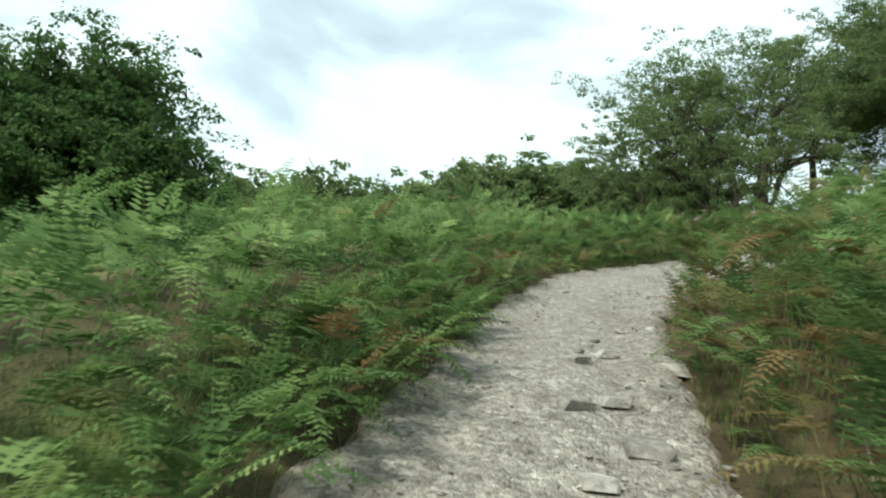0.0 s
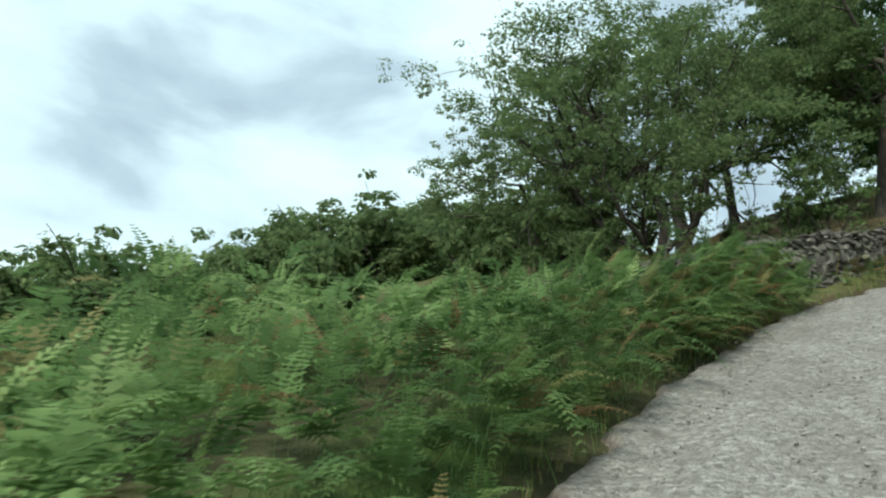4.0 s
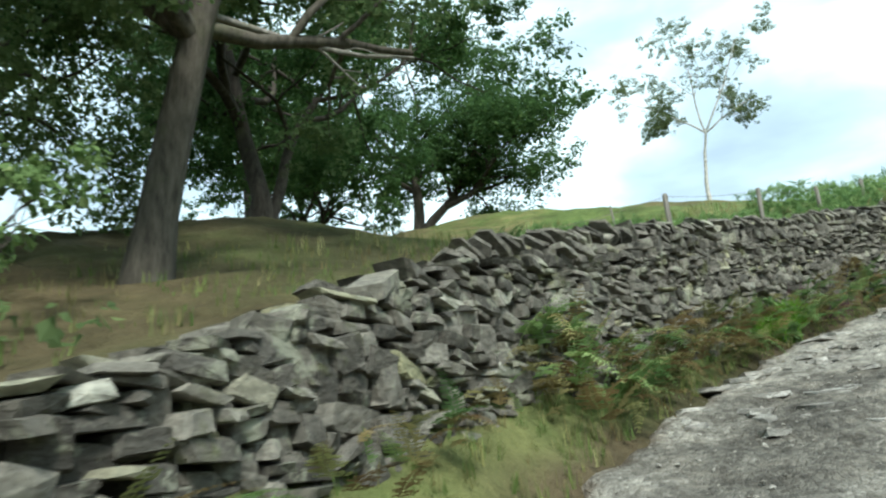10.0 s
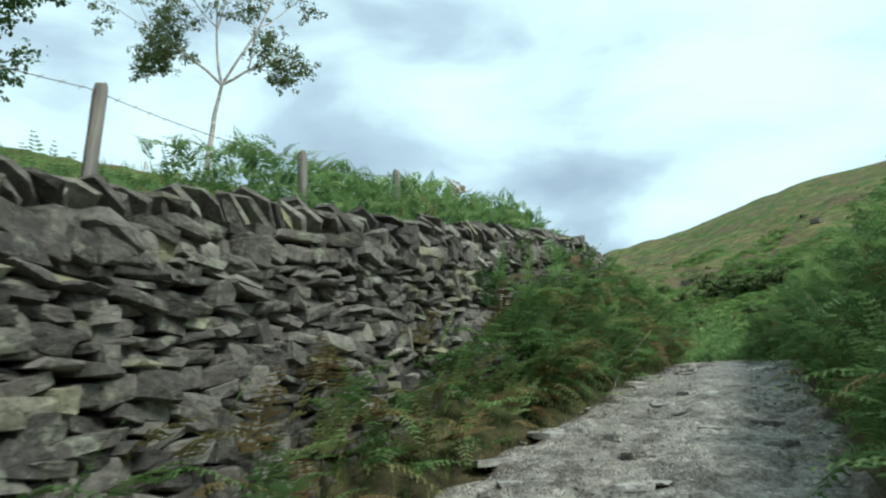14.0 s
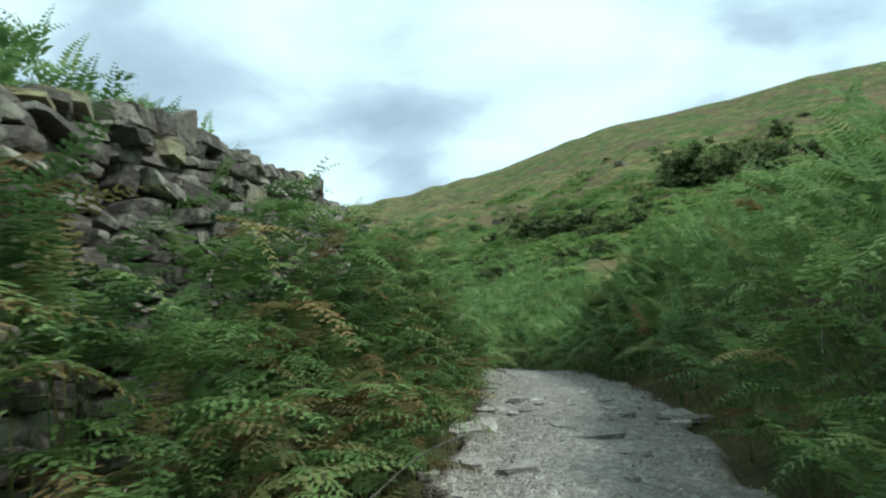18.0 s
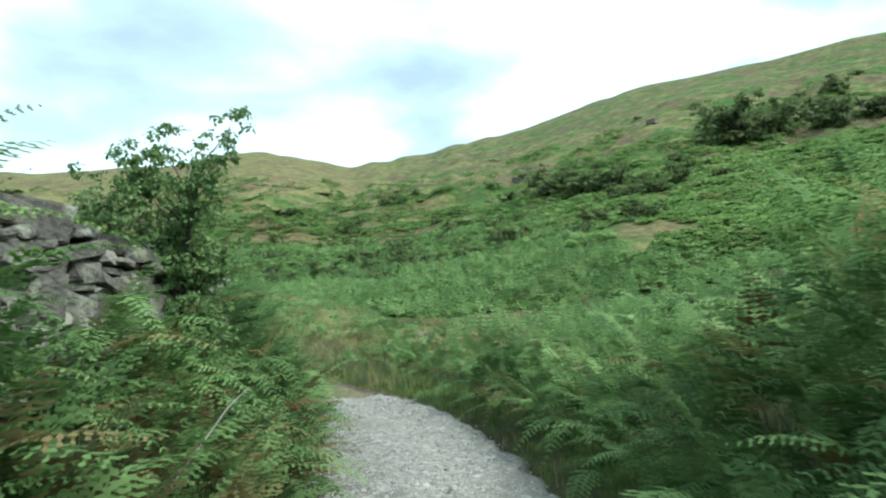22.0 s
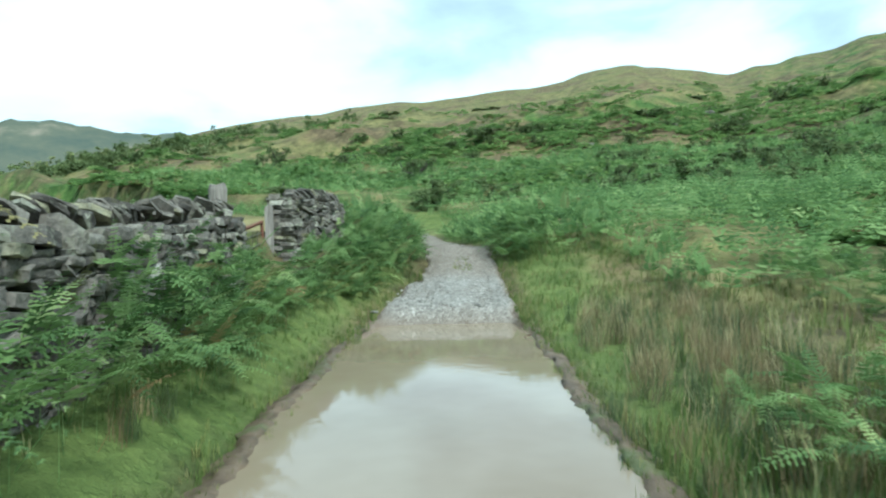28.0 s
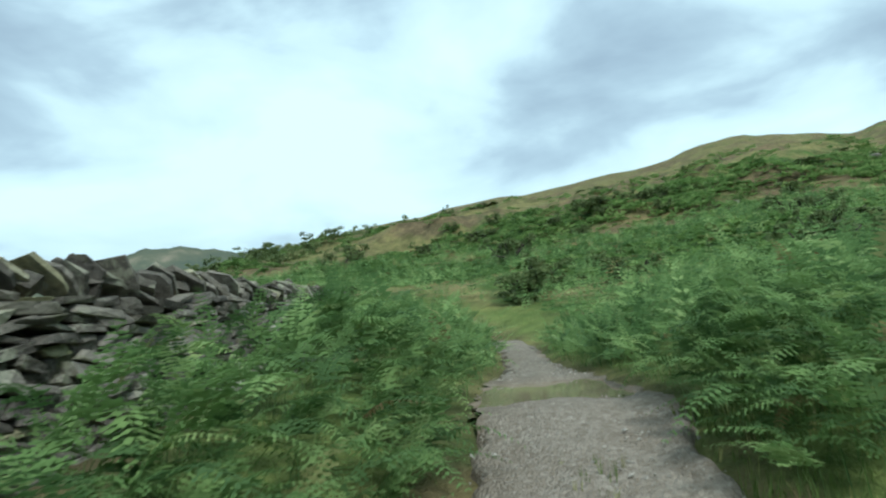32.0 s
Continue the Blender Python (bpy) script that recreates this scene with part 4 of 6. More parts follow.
def hillside_bracken():
    """Bracken clumps that cover the slope, thinning out to grass towards the ridge."""
    rng = np.random.RandomState(40)
    n = 78000
    az = rng.uniform(40, 142, n)
    r = 34 + 190 * rng.uniform(0, 1, n) ** 1.25
    x, y = CENTRE[0] + r * np.sin(np.radians(az)), CENTRE[1] + r * np.cos(np.radians(az))
    d = nearest(LINE, LINE_D, x, y)[1]
    patch = waves(x, y, 30, 41) + 0.7 * waves(x, y, 11, 42) + 0.35 * waves(x, y, 4, 43)
    keep = (np.abs(d) > 11) & (patch > -1.0 + 1.5 * ease((r - 60) / 110)) & ((d < 0) | (x > 92))
    x, y, r = x[keep], y[keep], r[keep]
    tall = (0.62 + 0.0012 * (r - 40)) * (1 + 0.18 * waves(x, y, 7, 46))
    return stuff("bracken", scatter_fronds(CLUMPS, x, y, tall, 0.03 + 0.25 * ease(waves(x, y, 16, 47) - 0.2), rng, 0.28, 0.12, 4.0), M_HILLBRACKEN, "bright green bracken covering the open hillside", "bracken")


hillside_bracken()


def valley_bracken():
    """Bracken over the ground where the track bends on ahead."""
    rng = np.random.RandomState(44)
    n = 9500
    x, y = rng.uniform(83, 128, n), rng.uniform(4, 78, n)
    i, d, _ = nearest(LINE, LINE_D, x, y)
    b = nearest(WLINE, WLINE_D, x, y)[1]
    keep = (np.abs(d) > 1.9) & ((b < -0.6) | (x > 91)) & (d < 30)
    x, y = x[keep], y[keep]
    return stuff("bracken", scatter_fronds(FROND_SLOPE, x, y, 1.2 + 0.2 * waves(x, y, 5, 45), 0.02, rng, 0.1, 0.35, 2.0), M_BRACKEN, "green bracken in the dip beyond the puddle", "bracken")


valley_bracken()


# ---- dry stone walls ----
def stone_mesh(rng):
    """A rough quarried stone of unit size: an uneven many-sided face with a worn, chipped rim, and a plain back."""
    rim = []
    for cx, cz in ((-0.5, -0.5), (0.5, -0.5), (0.5, 0.5), (-0.5, 0.5)):
        p = np.array([cx * rng.uniform(0.82, 1.12), cz * rng.uniform(0.78, 1.12)])
        if rng.rand() < 0.5:                   # a corner broken off
            cutx, cutz = rng.uniform(0.06, 0.30), rng.uniform(0.10, 0.45)
            pair = [p - (0, cz * cutz * 2 * 0.5), p - (cx * cutx * 2, 0)]
            rim += pair if cx * cz > 0 else pair[::-1]
        else:
            rim.append(p)
    rim = np.array(rim)
    n = len(rim)
    skew = rng.uniform(-0.25, 0.25)
    ox, oz = rim[:, 0] + skew * rim[:, 1], rim[:, 1] + rng.uniform(-0.14, 0.14) * rim[:, 0]
    if (ox * np.roll(oz, -1) - np.roll(ox, -1) * oz).sum() < 0:
        ox, oz = ox[::-1], oz[::-1]
    inset = rng.uniform(0.80, 0.95, n)
    lean = rng.uniform(-0.16, 0.16, 2)
    v = []
    front = -0.5 + rng.uniform(-0.04, 0.05, n) + lean[0] * ox + lean[1] * oz
    v += [(ox[k] * inset[k], front[k], oz[k] * inset[k]) for k in range(n)]
    v += [(ox[k], front[k] + rng.uniform(0.05, 0.20), oz[k]) for k in range(n)]
    v += [(ox[k] * 0.9, 0.5 + rng.uniform(-0.08, 0.0), oz[k] * 0.9) for k in range(n)]
    v.append((rng.uniform(-0.12, 0.12), -0.52 + rng.uniform(-0.05, 0.05), rng.uniform(-0.1, 0.1)))
    f = []
    for k in range(n):
        j = (k + 1) % n
        f.append((3 * n, k, j))
        for o in (0, n):
            f += [(o + k, o + n + k, o + n + j), (o + k, o + n + j, o + j)]
    f += [(2 * n, 2 * n + k + 1, 2 * n + k) for k in range(1, n - 1)]
    return np.array(v, float), np.array(f)


SRNG = np.random.RandomState(11)
STONES = [stone_mesh(SRNG) for _ in range(36)]


def stone_data(material, name):
    out = []
    for v, f in STONES:
        me = bpy.data.meshes.new(name)
        me.from_pydata(v.tolist(), [], f.tolist())
        me.materials.append(material)
        out.append(me)
    return out


def slab_mesh(rng):
    """A coping slab on edge, of unit size: an uneven broken outline with two rough faces."""
    n = 7
    a = np.sort(rng.uniform(0, 0.7, n) + np.arange(n) * 0.9)
    r = rng.uniform(0.40, 0.56, n)
    v = []
    for x in (-0.5, 0.5):
        for k in range(n):
            v.append((x * rng.uniform(0.55, 1.0), r[k] * math.cos(a[k]) + rng.normal(0, 0.03), r[k] * math.sin(a[k]) + rng.normal(0, 0.03)))
    f = [(0, k + 1, k) for k in range(1, n - 1)] + [(n, n + k, n + k + 1) for k in range(1, n - 1)]
    for k in range(n):
        j = (k + 1) % n
        f += [(k, j, n + j), (k, n + j, n + k)]
    return np.array(v), np.array(f)


STONES += [slab_mesh(SRNG) for _ in range(14)]
PLAIN = 36                # stones before this index build the courses, those after it the coping
WALL_STONE_DATA = stone_data(M_WALLSTONE, "wall_stone")


def wall_rows(line, rng, base_drop, coping_from, ends):
    """Places of all stones of a wall: (x, y, z, yaw, tilt, length, depth, height, kind)."""
    p = dense(line, 0.25, 5)
    s = np.r_[0, np.cumsum(np.hypot(*np.diff(p[:, :2], axis=0).T))]
    way = np.gradient(p[:, :2], axis=0); way /= np.hypot(way[:, 0], way[:, 1])[:, None]
    out = []
    h = 0.0
    while h < 2.6:
        course = rng.uniform(0.055, 0.10) if rng.rand() < 0.7 else rng.uniform(0.10, 0.17)
        q = rng.uniform(-0.2, 0)
        while q < s[-1]:
            L = rng.uniform(0.11, 0.32) + 0.30 * rng.rand() ** 3
            m = q + L / 2
            q += L * 0.97
            if m > s[-1]:
                break
            x, y, top = (np.interp(m, s, p[:, k]) for k in range(3))
            wx, wy = np.interp(m, s, way[:, 0]), np.interp(m, s, way[:, 1])
            foot = float(np.interp(m, s, base_drop))
            cope = 0.22 if x > coping_from else 0.05
            tall = course * rng.uniform(0.78, 1.30)
            z = top - cope - h - course / 2
            if z < foot - 0.15:
                continue
            z += 0.03 * math.sin(m * 1.9 + h * 3) + rng.normal(0, 0.008)
            batter = 0.20 + 0.07 * h
            if rng.rand() < 0.13:
                tall *= rng.uniform(1.5, 2.2)
            if rng.rand() < 0.04:      # a stone set on end
                L, tall = L * 0.6, tall * 1.6
            for side in (-1, 1):
                if side == 1 and h > 0.7:
                    continue           # the far face stands against the field
                off = side * (batter + rng.normal(0, 0.035))
                out.append((x - wy * off, y + wx * off, z, math.atan2(wy, wx) + rng.normal(0, 0.13), rng.normal(0, 0.15), L * 1.08, rng.uniform(0.24, 0.36), tall, h, m))
        h += course * 0.96
    for e in ends:             # squared end of the wall
        x, y, top = p[e]
        wx, wy = way[e]
        h = 0.25
        while h < 2.4:
            course = rng.uniform(0.07, 0.13)
            for off in (-0.17, 0.14):
                out.append((x - wy * off, y + wx * off, top - h, math.atan2(wy, wx) + rng.normal(0, 0.1), rng.normal(0, 0.07), rng.uniform(0.28, 0.42), 0.36, course * 1.15, h, s[e]))
            h += course
    # Coping: slabs set on edge, leaning along the wall.
    q = 0.0
    while q < s[-1]:
        L = rng.uniform(0.04, 0.095)
        m = q + L / 2
        q += L * rng.uniform(1.6, 2.9)
        x, y, top = (np.interp(m, s, p[:, k]) for k in range(3))
        if x < coping_from or m > s[-1]:
            continue
        wx, wy = np.interp(m, s, way[:, 0]), np.interp(m, s, way[:, 1])
        tall = rng.uniform(0.34, 0.56)
        if rng.rand() < 0.12:
            L, tall = L * 2.2, tall * 0.6
            q += L * 0.4
        out.append((x, y, top - 0.22 + tall * 0.30, math.atan2(wy, wx) + rng.normal(0, 0.14), -0.95 + rng.normal(0, 0.28), L, rng.uniform(0.36, 0.58), tall, -1, m))
    return out, p, s, way


def build_wall(name, line, label, seed, near, coping_from, ends=()):
    """A wall: a smooth filler coloured dark as gap shade, single stones where one passes closest, the rest as one part.
    """
    rng = np.random.RandomState(seed)
    p0 = dense(line, 0.25, 5)
    wd = np.gradient(p0[:, :2], axis=0); wd /= np.hypot(wd[:, 0], wd[:, 1])[:, None]
    foot = height(p0[:, 0] + wd[:, 1] * 0.42, p0[:, 1] - wd[:, 0] * 0.42)
    rows, p, s, way = wall_rows(line, rng, foot, coping_from, ends)
    root = new(name)
    tagged(root, label, "stone wall", kind="structure")
    # filler sheet inside the wall; its near-black colour stands in for shade in the gaps
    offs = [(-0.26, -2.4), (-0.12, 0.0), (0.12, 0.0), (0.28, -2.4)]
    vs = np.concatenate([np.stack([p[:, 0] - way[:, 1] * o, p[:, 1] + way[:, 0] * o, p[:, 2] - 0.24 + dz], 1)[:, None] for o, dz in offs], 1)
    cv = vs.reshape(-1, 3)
    mesh_object("shaded_core", cv, grid_faces(len(p), 4), M_GAPSHADE, root)
    single, rest = [], []
    for r in rows:
        inside = near[0] < r[0] < near[1] and near[2] < r[8] < near[3]
        (single if inside and len(single) < 300 else rest).append(r)
    for r in single:
        k = rng.randint(PLAIN) if r[8] >= 0 else rng.randint(PLAIN, len(WALL_STONE_DATA))
        ob = new("stone", WALL_STONE_DATA[k])
        ob.parent = root
        ob.matrix_basis = pose(r[0], r[1], r[2], 0, math.degrees(r[4]), math.degrees(r[3])) @ Matrix.Diagonal((r[5], r[6], r[7], 1))
    rest = np.array(rest)
    pick = np.where(rest[:, 8] >= 0, rng.randint(0, PLAIN, len(rest)), rng.randint(PLAIN, len(STONES), len(rest)))
    vs, fs, o = [], [], 0
    for k, (v, f) in enumerate(STONES):
        m = rest[pick == k]
        if len(m):
            a, b = spread(v, f, m[:, :3], m[:, 3], m[:, 5:8], m[:, 4])
            vs.append(a); fs.append(b + o); o += len(a)
    ob = mesh_object("stones", np.concatenate(vs), np.concatenate(fs), M_WALLSTONE, root)
    tagged(ob, "weathered grey slate stones stacked without mortar", kind="stuff")
    return root


cut = lambda line, lo, hi: line[(line[:, 0] >= lo) & (line[:, 0] <= hi)]
build_wall("wall_1", cut(WALL_WEST, 2, 18), "low tumbled dry stone wall climbing beside the track", 51, (10, 14.5, -2, 1.2), 16.5)
build_wall("wall_2", cut(WALL_WEST, 18, 40), "dry stone wall with slanting upright coping slabs", 52, (22, 26.5, -2, 1.2), 0)
build_wall("wall_3", cut(WALL_WEST, 39, 73), "mossy dry stone wall half hidden in bracken", 53, (49, 57, -2, 0.8), 60, (-1,))
build_wall("wall_4", WALL_EAST, "short dry stone wall beyond the field gate", 54, (75, 80, -2, 1.2), 77, (0,))


# ---- trees ----
def tube(points, radii, sides=6):
    """A tapered tube along a polyline."""
    p = np.asarray(points, float)
    d = np.gradient(p, axis=0)
    d /= np.linalg.norm(d, axis=1)[:, None] + 1e-9
    ref = np.array([0.31, 0.87, 0.38])
    a = np.cross(d, ref); a /= np.linalg.norm(a, axis=1)[:, None] + 1e-9
    b = np.cross(d, a)
    th = np.linspace(0, 2 * np.pi, sides, endpoint=False)
    ring = p[:, None] + np.asarray(radii)[:, None, None] * (np.cos(th)[None, :, None] * a[:, None] + np.sin(th)[None, :, None] * b[:, None])
    v = ring.reshape(-1, 3)
    f = []
    for i in range(len(p) - 1):
        for k in range(sides):
            f.append((i * sides + k, i * sides + (k + 1) % sides, (i + 1) * sides + (k + 1) % sides, (i + 1) * sides + k))
    return v, np.array(f)


def limb(rng, start, way, length, r0, bend=0.25, lift=0.1, n=6):
    pts, d = [np.array(start, float)], np.array(way, float) / np.linalg.norm(way)
    for _ in range(n):
        d = d + rng.normal(0, bend, 3) * 0.6 + np.array([0, 0, lift])
        d /= np.linalg.norm(d)
        pts.append(pts[-1] + d * length / n)
    return np.array(pts), r0 * np.linspace(1, 0.45, n + 1)


def leaf_cloud(rng, centres, radius, count, size, flat=1.0, per=30):
    """Leaves in rounded sprays round the twig ends: each leaf a bent diamond, most of them facing up and out."""
    sprays = max(count // per, 1)
    off = rng.normal(0, 1, (sprays, 3)); off /= np.linalg.norm(off, axis=1)[:, None]
    off *= radius * 0.95 * rng.uniform(0.0, 1, (sprays, 1)) ** 0.5
    off[:, 2] *= flat
    c = centres[rng.randint(0, len(centres), sprays)] + off
    wide = radius * rng.uniform(0.22, 0.55, sprays)
    k = np.arange(count) % sprays
    out = rng.normal(0, 1, (count, 3)); out /= np.linalg.norm(out, axis=1)[:, None]
    p = c[k] + out * (wide[k] * rng.uniform(0.25, 1, count) ** 0.5)[:, None] * np.array([1, 1, 0.5 * flat])
    up = out * 0.6 + np.array([0, 0, 0.7]) + rng.normal(0, 0.45, (count, 3))
    up /= np.linalg.norm(up, axis=1)[:, None] + 1e-9
    a = np.cross(up, rng.normal(0, 1, (count, 3))); a /= np.linalg.norm(a, axis=1)[:, None] + 1e-9
    a[:, 2] -= 0.25
    b = np.cross(up, a)
    L = (size * rng.uniform(0.65, 1.35, count))[:, None]
    mid = p + a * L * 0.52 - up * L * 0.08
    q = np.stack([p, mid + b * L * 0.34, p + a * L, mid - b * L * 0.34], 1).reshape(-1, 3)
    return q, np.arange(count * 4).reshape(-1, 4)


def tree(name, base, label, category, seed, stems, levels, leaf, bark, leafmat, group="", crook=1.0, arms=()):
    """stems: (way, length, radius). arms: the same, from the first stem's top. levels: (children, length share, spread, lift). leaf: (count, size, clump, flat)."""
    rng = np.random.RandomState(seed)
    z = float(height(base[0], base[1])[0]) - 0.4 if len(base) < 3 else base[2]
    root = new(name)
    root.location = (base[0], base[1], z)
    tagged(root, label, category, group)
    tubes, tips = [], []
    grown = []
    for way, length, r0 in stems:
        pts, rad = limb(rng, (rng.uniform(-.1, .1), rng.uniform(-.1, .1), 0), way, length, r0, 0.17 * crook, 0.03, 8)
        rad[0] *= 1.35
        tubes.append(tube(pts, rad, 8)); grown.append((pts, rad, length))
    if arms:
        top, thick = grown[0][0][-1], grown[0][1][-1]
        grown = []
        for way, length, r0 in arms:
            pts, rad = limb(rng, top, way, length, min(r0, thick), 0.2 * crook, 0.0, 6)
            tubes.append(tube(pts, rad, 6)); grown.append((pts, rad, length))
    for depth, (kids, share, spread_, lift) in enumerate(levels):
        nxt = []
        for pts, rad, length in grown:
            for k in range(kids):
                u = rng.uniform(0.35 if depth == 0 else 0.25, 1.0) if k else 1.0
                i = u * (len(pts) - 1)
                q = np.array([np.interp(i, range(len(pts)), pts[:, c]) for c in range(3)])
                along_ = pts[min(int(i) + 1, len(pts) - 1)] - pts[max(int(i) - 1, 0)]
                along_ /= np.linalg.norm(along_)
                side = rng.normal(0, 1, 3); side -= along_ * (side @ along_); side /= np.linalg.norm(side)
                way = along_ * (1 - spread_) + side * spread_ + np.array([0, 0, lift])
                L = length * share * rng.uniform(0.7, 1.25)
                r = np.interp(i, range(len(pts)), rad) * rng.uniform(0.5, 0.75)
                p2, r2 = limb(rng, q, way, L, r, 0.28 * crook, 0.03, 5)
                tubes.append(tube(p2, r2, 5 if depth else 6)); nxt.append((p2, r2, L))
        grown = nxt
    tips = np.concatenate([p[2:] for p, _, _ in grown])
    o, vs, fs = 0, [], []
    for v, f in tubes:
        vs.append(v); fs.append(f + o); o += len(v)
    mesh_object("trunk", np.concatenate(vs), np.concatenate(fs), bark, root, smooth=True)
    count, size, clump, flat = leaf
    v, f = leaf_cloud(rng, tips, clump, count, size, flat)
    crown = mesh_object("crown", v, f, leafmat, root)
    t = np.repeat(np.clip(rng.normal(0.45, 0.22, count), 0, 1), 4)
    point_values(crown, "tint", t)
    return root


tree("oak_tree", (5.9, 24.5), "spreading oak with low crooked limbs behind the wall", "tree", 101,
     [((0.15, 0.05, 1), 6.5, 0.24), ((-0.9, -0.35, 0.8), 6.5, 0.12), ((0.5, -0.25, 1), 6.0, 0.12), ((-0.8, 0.4, 0.85), 6.0, 0.13), ((-0.5, -0.7, 0.7), 5.0, 0.09)],
     [(6, 0.80, 0.55, 0.10), (4, 0.60, 0.6, 0.04), (3, 0.5, 0.6, 0.0)], (56000, 0.125, 1.0, 0.5), M_BARK, M_OAKLEAF, crook=1.7)
tree("oak_tree", (3.6, 31.5), "leafy oak with boughs reaching down behind the bracken", "tree", 111,
     [((0.0, 0.0, 1), 5.0, 0.34), ((-0.6, -0.3, 0.9), 4.2, 0.2), ((0.3, -0.8, 0.8), 4.6, 0.2)],
     [(5, 0.85, 0.6, 0.04), (4, 0.60, 0.6, 0.0), (3, 0.5, 0.6, -0.03)], (42000, 0.14, 1.0, 0.55), M_BARK, M_OAKLEAF, crook=1.5)
tree("oak_tree", (9.2, 33.4), "upright oak with a thick dark trunk in the wood", "tree", 113,
     [((0.05, 0.0, 1), 9.5, 0.40), ((0.3, -0.2, 1), 8.0, 0.22)],
     [(7, 0.62, 0.6, 0.06), (4, 0.60, 0.6, 0.0), (3, 0.5, 0.6, -0.03)], (56000, 0.15, 1.1, 0.85), M_BARK, M_OAKLEAF, crook=1.4)
tree("tall_tree", (15.3, 26.4), "tall tree with a thick pale trunk and hanging boughs", "tree", 102,
     [((0.06, 0.02, 1), 11.5, 0.31)], [(14, 0.42, 0.75, -0.02), (4, 0.55, 0.6, -0.06), (3, 0.5, 0.6, -0.08)], (62000, 0.13, 0.95, 0.6), M_PALEBARK, M_OAKLEAF, crook=0.6)
tree("hawthorn_tree", (38.7, 46.5), "dark rounded tree forked low on the grassy crest", "tree", 103,
     [((-0.25, 0, 1), 5.8, 0.40), ((0.45, -0.2, 1), 5.6, 0.34)], [(6, 0.85, 0.6, 0.14), (4, 0.58, 0.6, 0.05), (3, 0.5, 0.6, 0)], (74000, 0.18, 1.4, 0.9), M_BARK, M_DARKLEAF, crook=1.3)
tree("dark_tree", (21.3, 33.8), "dark dense tree standing behind the pale trunk", "tree", 104,
     [((0.1, 0.0, 1), 8.5, 0.30), ((0.3, -0.1, 1), 7.5, 0.2)], [(8, 0.6, 0.65, 0.05), (4, 0.55, 0.6, 0.0), (3, 0.5, 0.6, -0.03)], (74000, 0.15, 1.1, 0.85), M_BARK, M_DARKLEAF, crook=1.2)
tree("dark_tree", (26.0, 44.0), "slender dark tree on the crest of the mound", "tree", 114,
     [((0.08, 0, 1), 10.0, 0.26)], [(11, 0.46, 0.65, 0.05), (4, 0.55, 0.6, 0.0), (3, 0.5, 0.6, -0.03)], (42000, 0.16, 0.9, 0.85), M_BARK, M_DARKLEAF, crook=1.3)
tree("dark_tree", (31.5, 48.5), "many-stemmed dark thorn tree beyond the mound", "tree", 115,
     [((-0.3, 0, 1), 5.0, 0.18), ((0.3, 0.1, 1), 5.0, 0.18), ((0.0, -0.3, 1), 5.2, 0.2), ((0.5, -0.2, 1), 4.6, 0.15)], [(5, 0.7, 0.6, 0.05), (4, 0.55, 0.6, 0.0), (3, 0.5, 0.6, -0.03)], (26000, 0.17, 0.9, 0.85), M_BARK, M_DARKLEAF, crook=1.3)
tree("slim_tree", (13.5, 37.6), "straight-stemmed tree with open leafy boughs", "tree", 105,
     [((0.0, 0, 1), 10.5, 0.27)], [(11, 0.44, 0.7, 0.1), (4, 0.55, 0.6, 0.0), (3, 0.5, 0.6, 0)], (14000, 0.14, 0.8, 0.8), M_BARK, M_OAKLEAF, crook=1.2)
tree("ash_sapling", (12.2, 24.5), "leafy young tree with pale yellow-green leaves behind the wall", "sapling", 112,
     [((0.0, 0, 1), 2.4, 0.05), ((0.4, -0.2, 1), 2.0, 0.04), ((-0.5, 0, 1), 2.0, 0.04)], [(6, 0.45, 0.6, 0.15), (4, 0.5, 0.6, 0.05)], (2600, 0.12, 0.5, 0.9), M_BARK, M_SAPLEAF)
tree("sycamore_tree", (-20.0, 5.4), "large dark broadleaved tree with a dense domed crown", "tree", 106,
     [((0.0, 0, 1), 5.0, 0.42), ((-0.5, 0.2, 1), 4.2, 0.25), ((0.45, -0.3, 1), 4.3, 0.25), ((0.7, -0.3, 0.3), 3.6, 0.15), ((-0.2, -0.8, 0.3), 3.4, 0.15)], [(9, 0.70, 0.7, 0.06), (5, 0.50, 0.62, -0.02), (3, 0.5, 0.6, -0.1)], (105000, 0.185, 1.3, 0.9), M_BARK, M_DARKLEAF)
tree("birch_tree", (44.75, 31.38), "slender silver birch with sparse drooping twigs", "tree", 107,
     [((0.0, 0, 1), 4.0, 0.12)], [(5, 0.48, 0.55, 0.05), (3, 0.5, 0.6, -0.25)], (21000, 0.085, 0.5, 1.2), M_BIRCHBARK, M_BIRCHLEAF,
     arms=[((-1.25, 2.75, 2.5), 3.9, 0.07), ((-0.4, 0.8, 4.0), 3.9, 0.08), ((1.1, -2.4, 4.6), 4.9, 0.08), ((0.9, -2.0, 1.5), 2.7, 0.06), ((-0.5, 1.2, 1.8), 2.3, 0.05)], crook=0.6)
tree("sapling", (51.72, 18.13), "young leafy sapling growing against the wall", "sapling", 108,
     [((0.0, 0, 1), 2.75, 0.03), ((-0.1, 0.04, 1), 2.2, 0.018), ((0.1, -0.04, 1), 2.0, 0.018)], [(18, 0.19, 0.55, 0.35), (4, 0.5, 0.45, 0.2)], (23000, 0.043, 0.2, 1.1), M_BARK, M_SAPLEAF, crook=0.45)


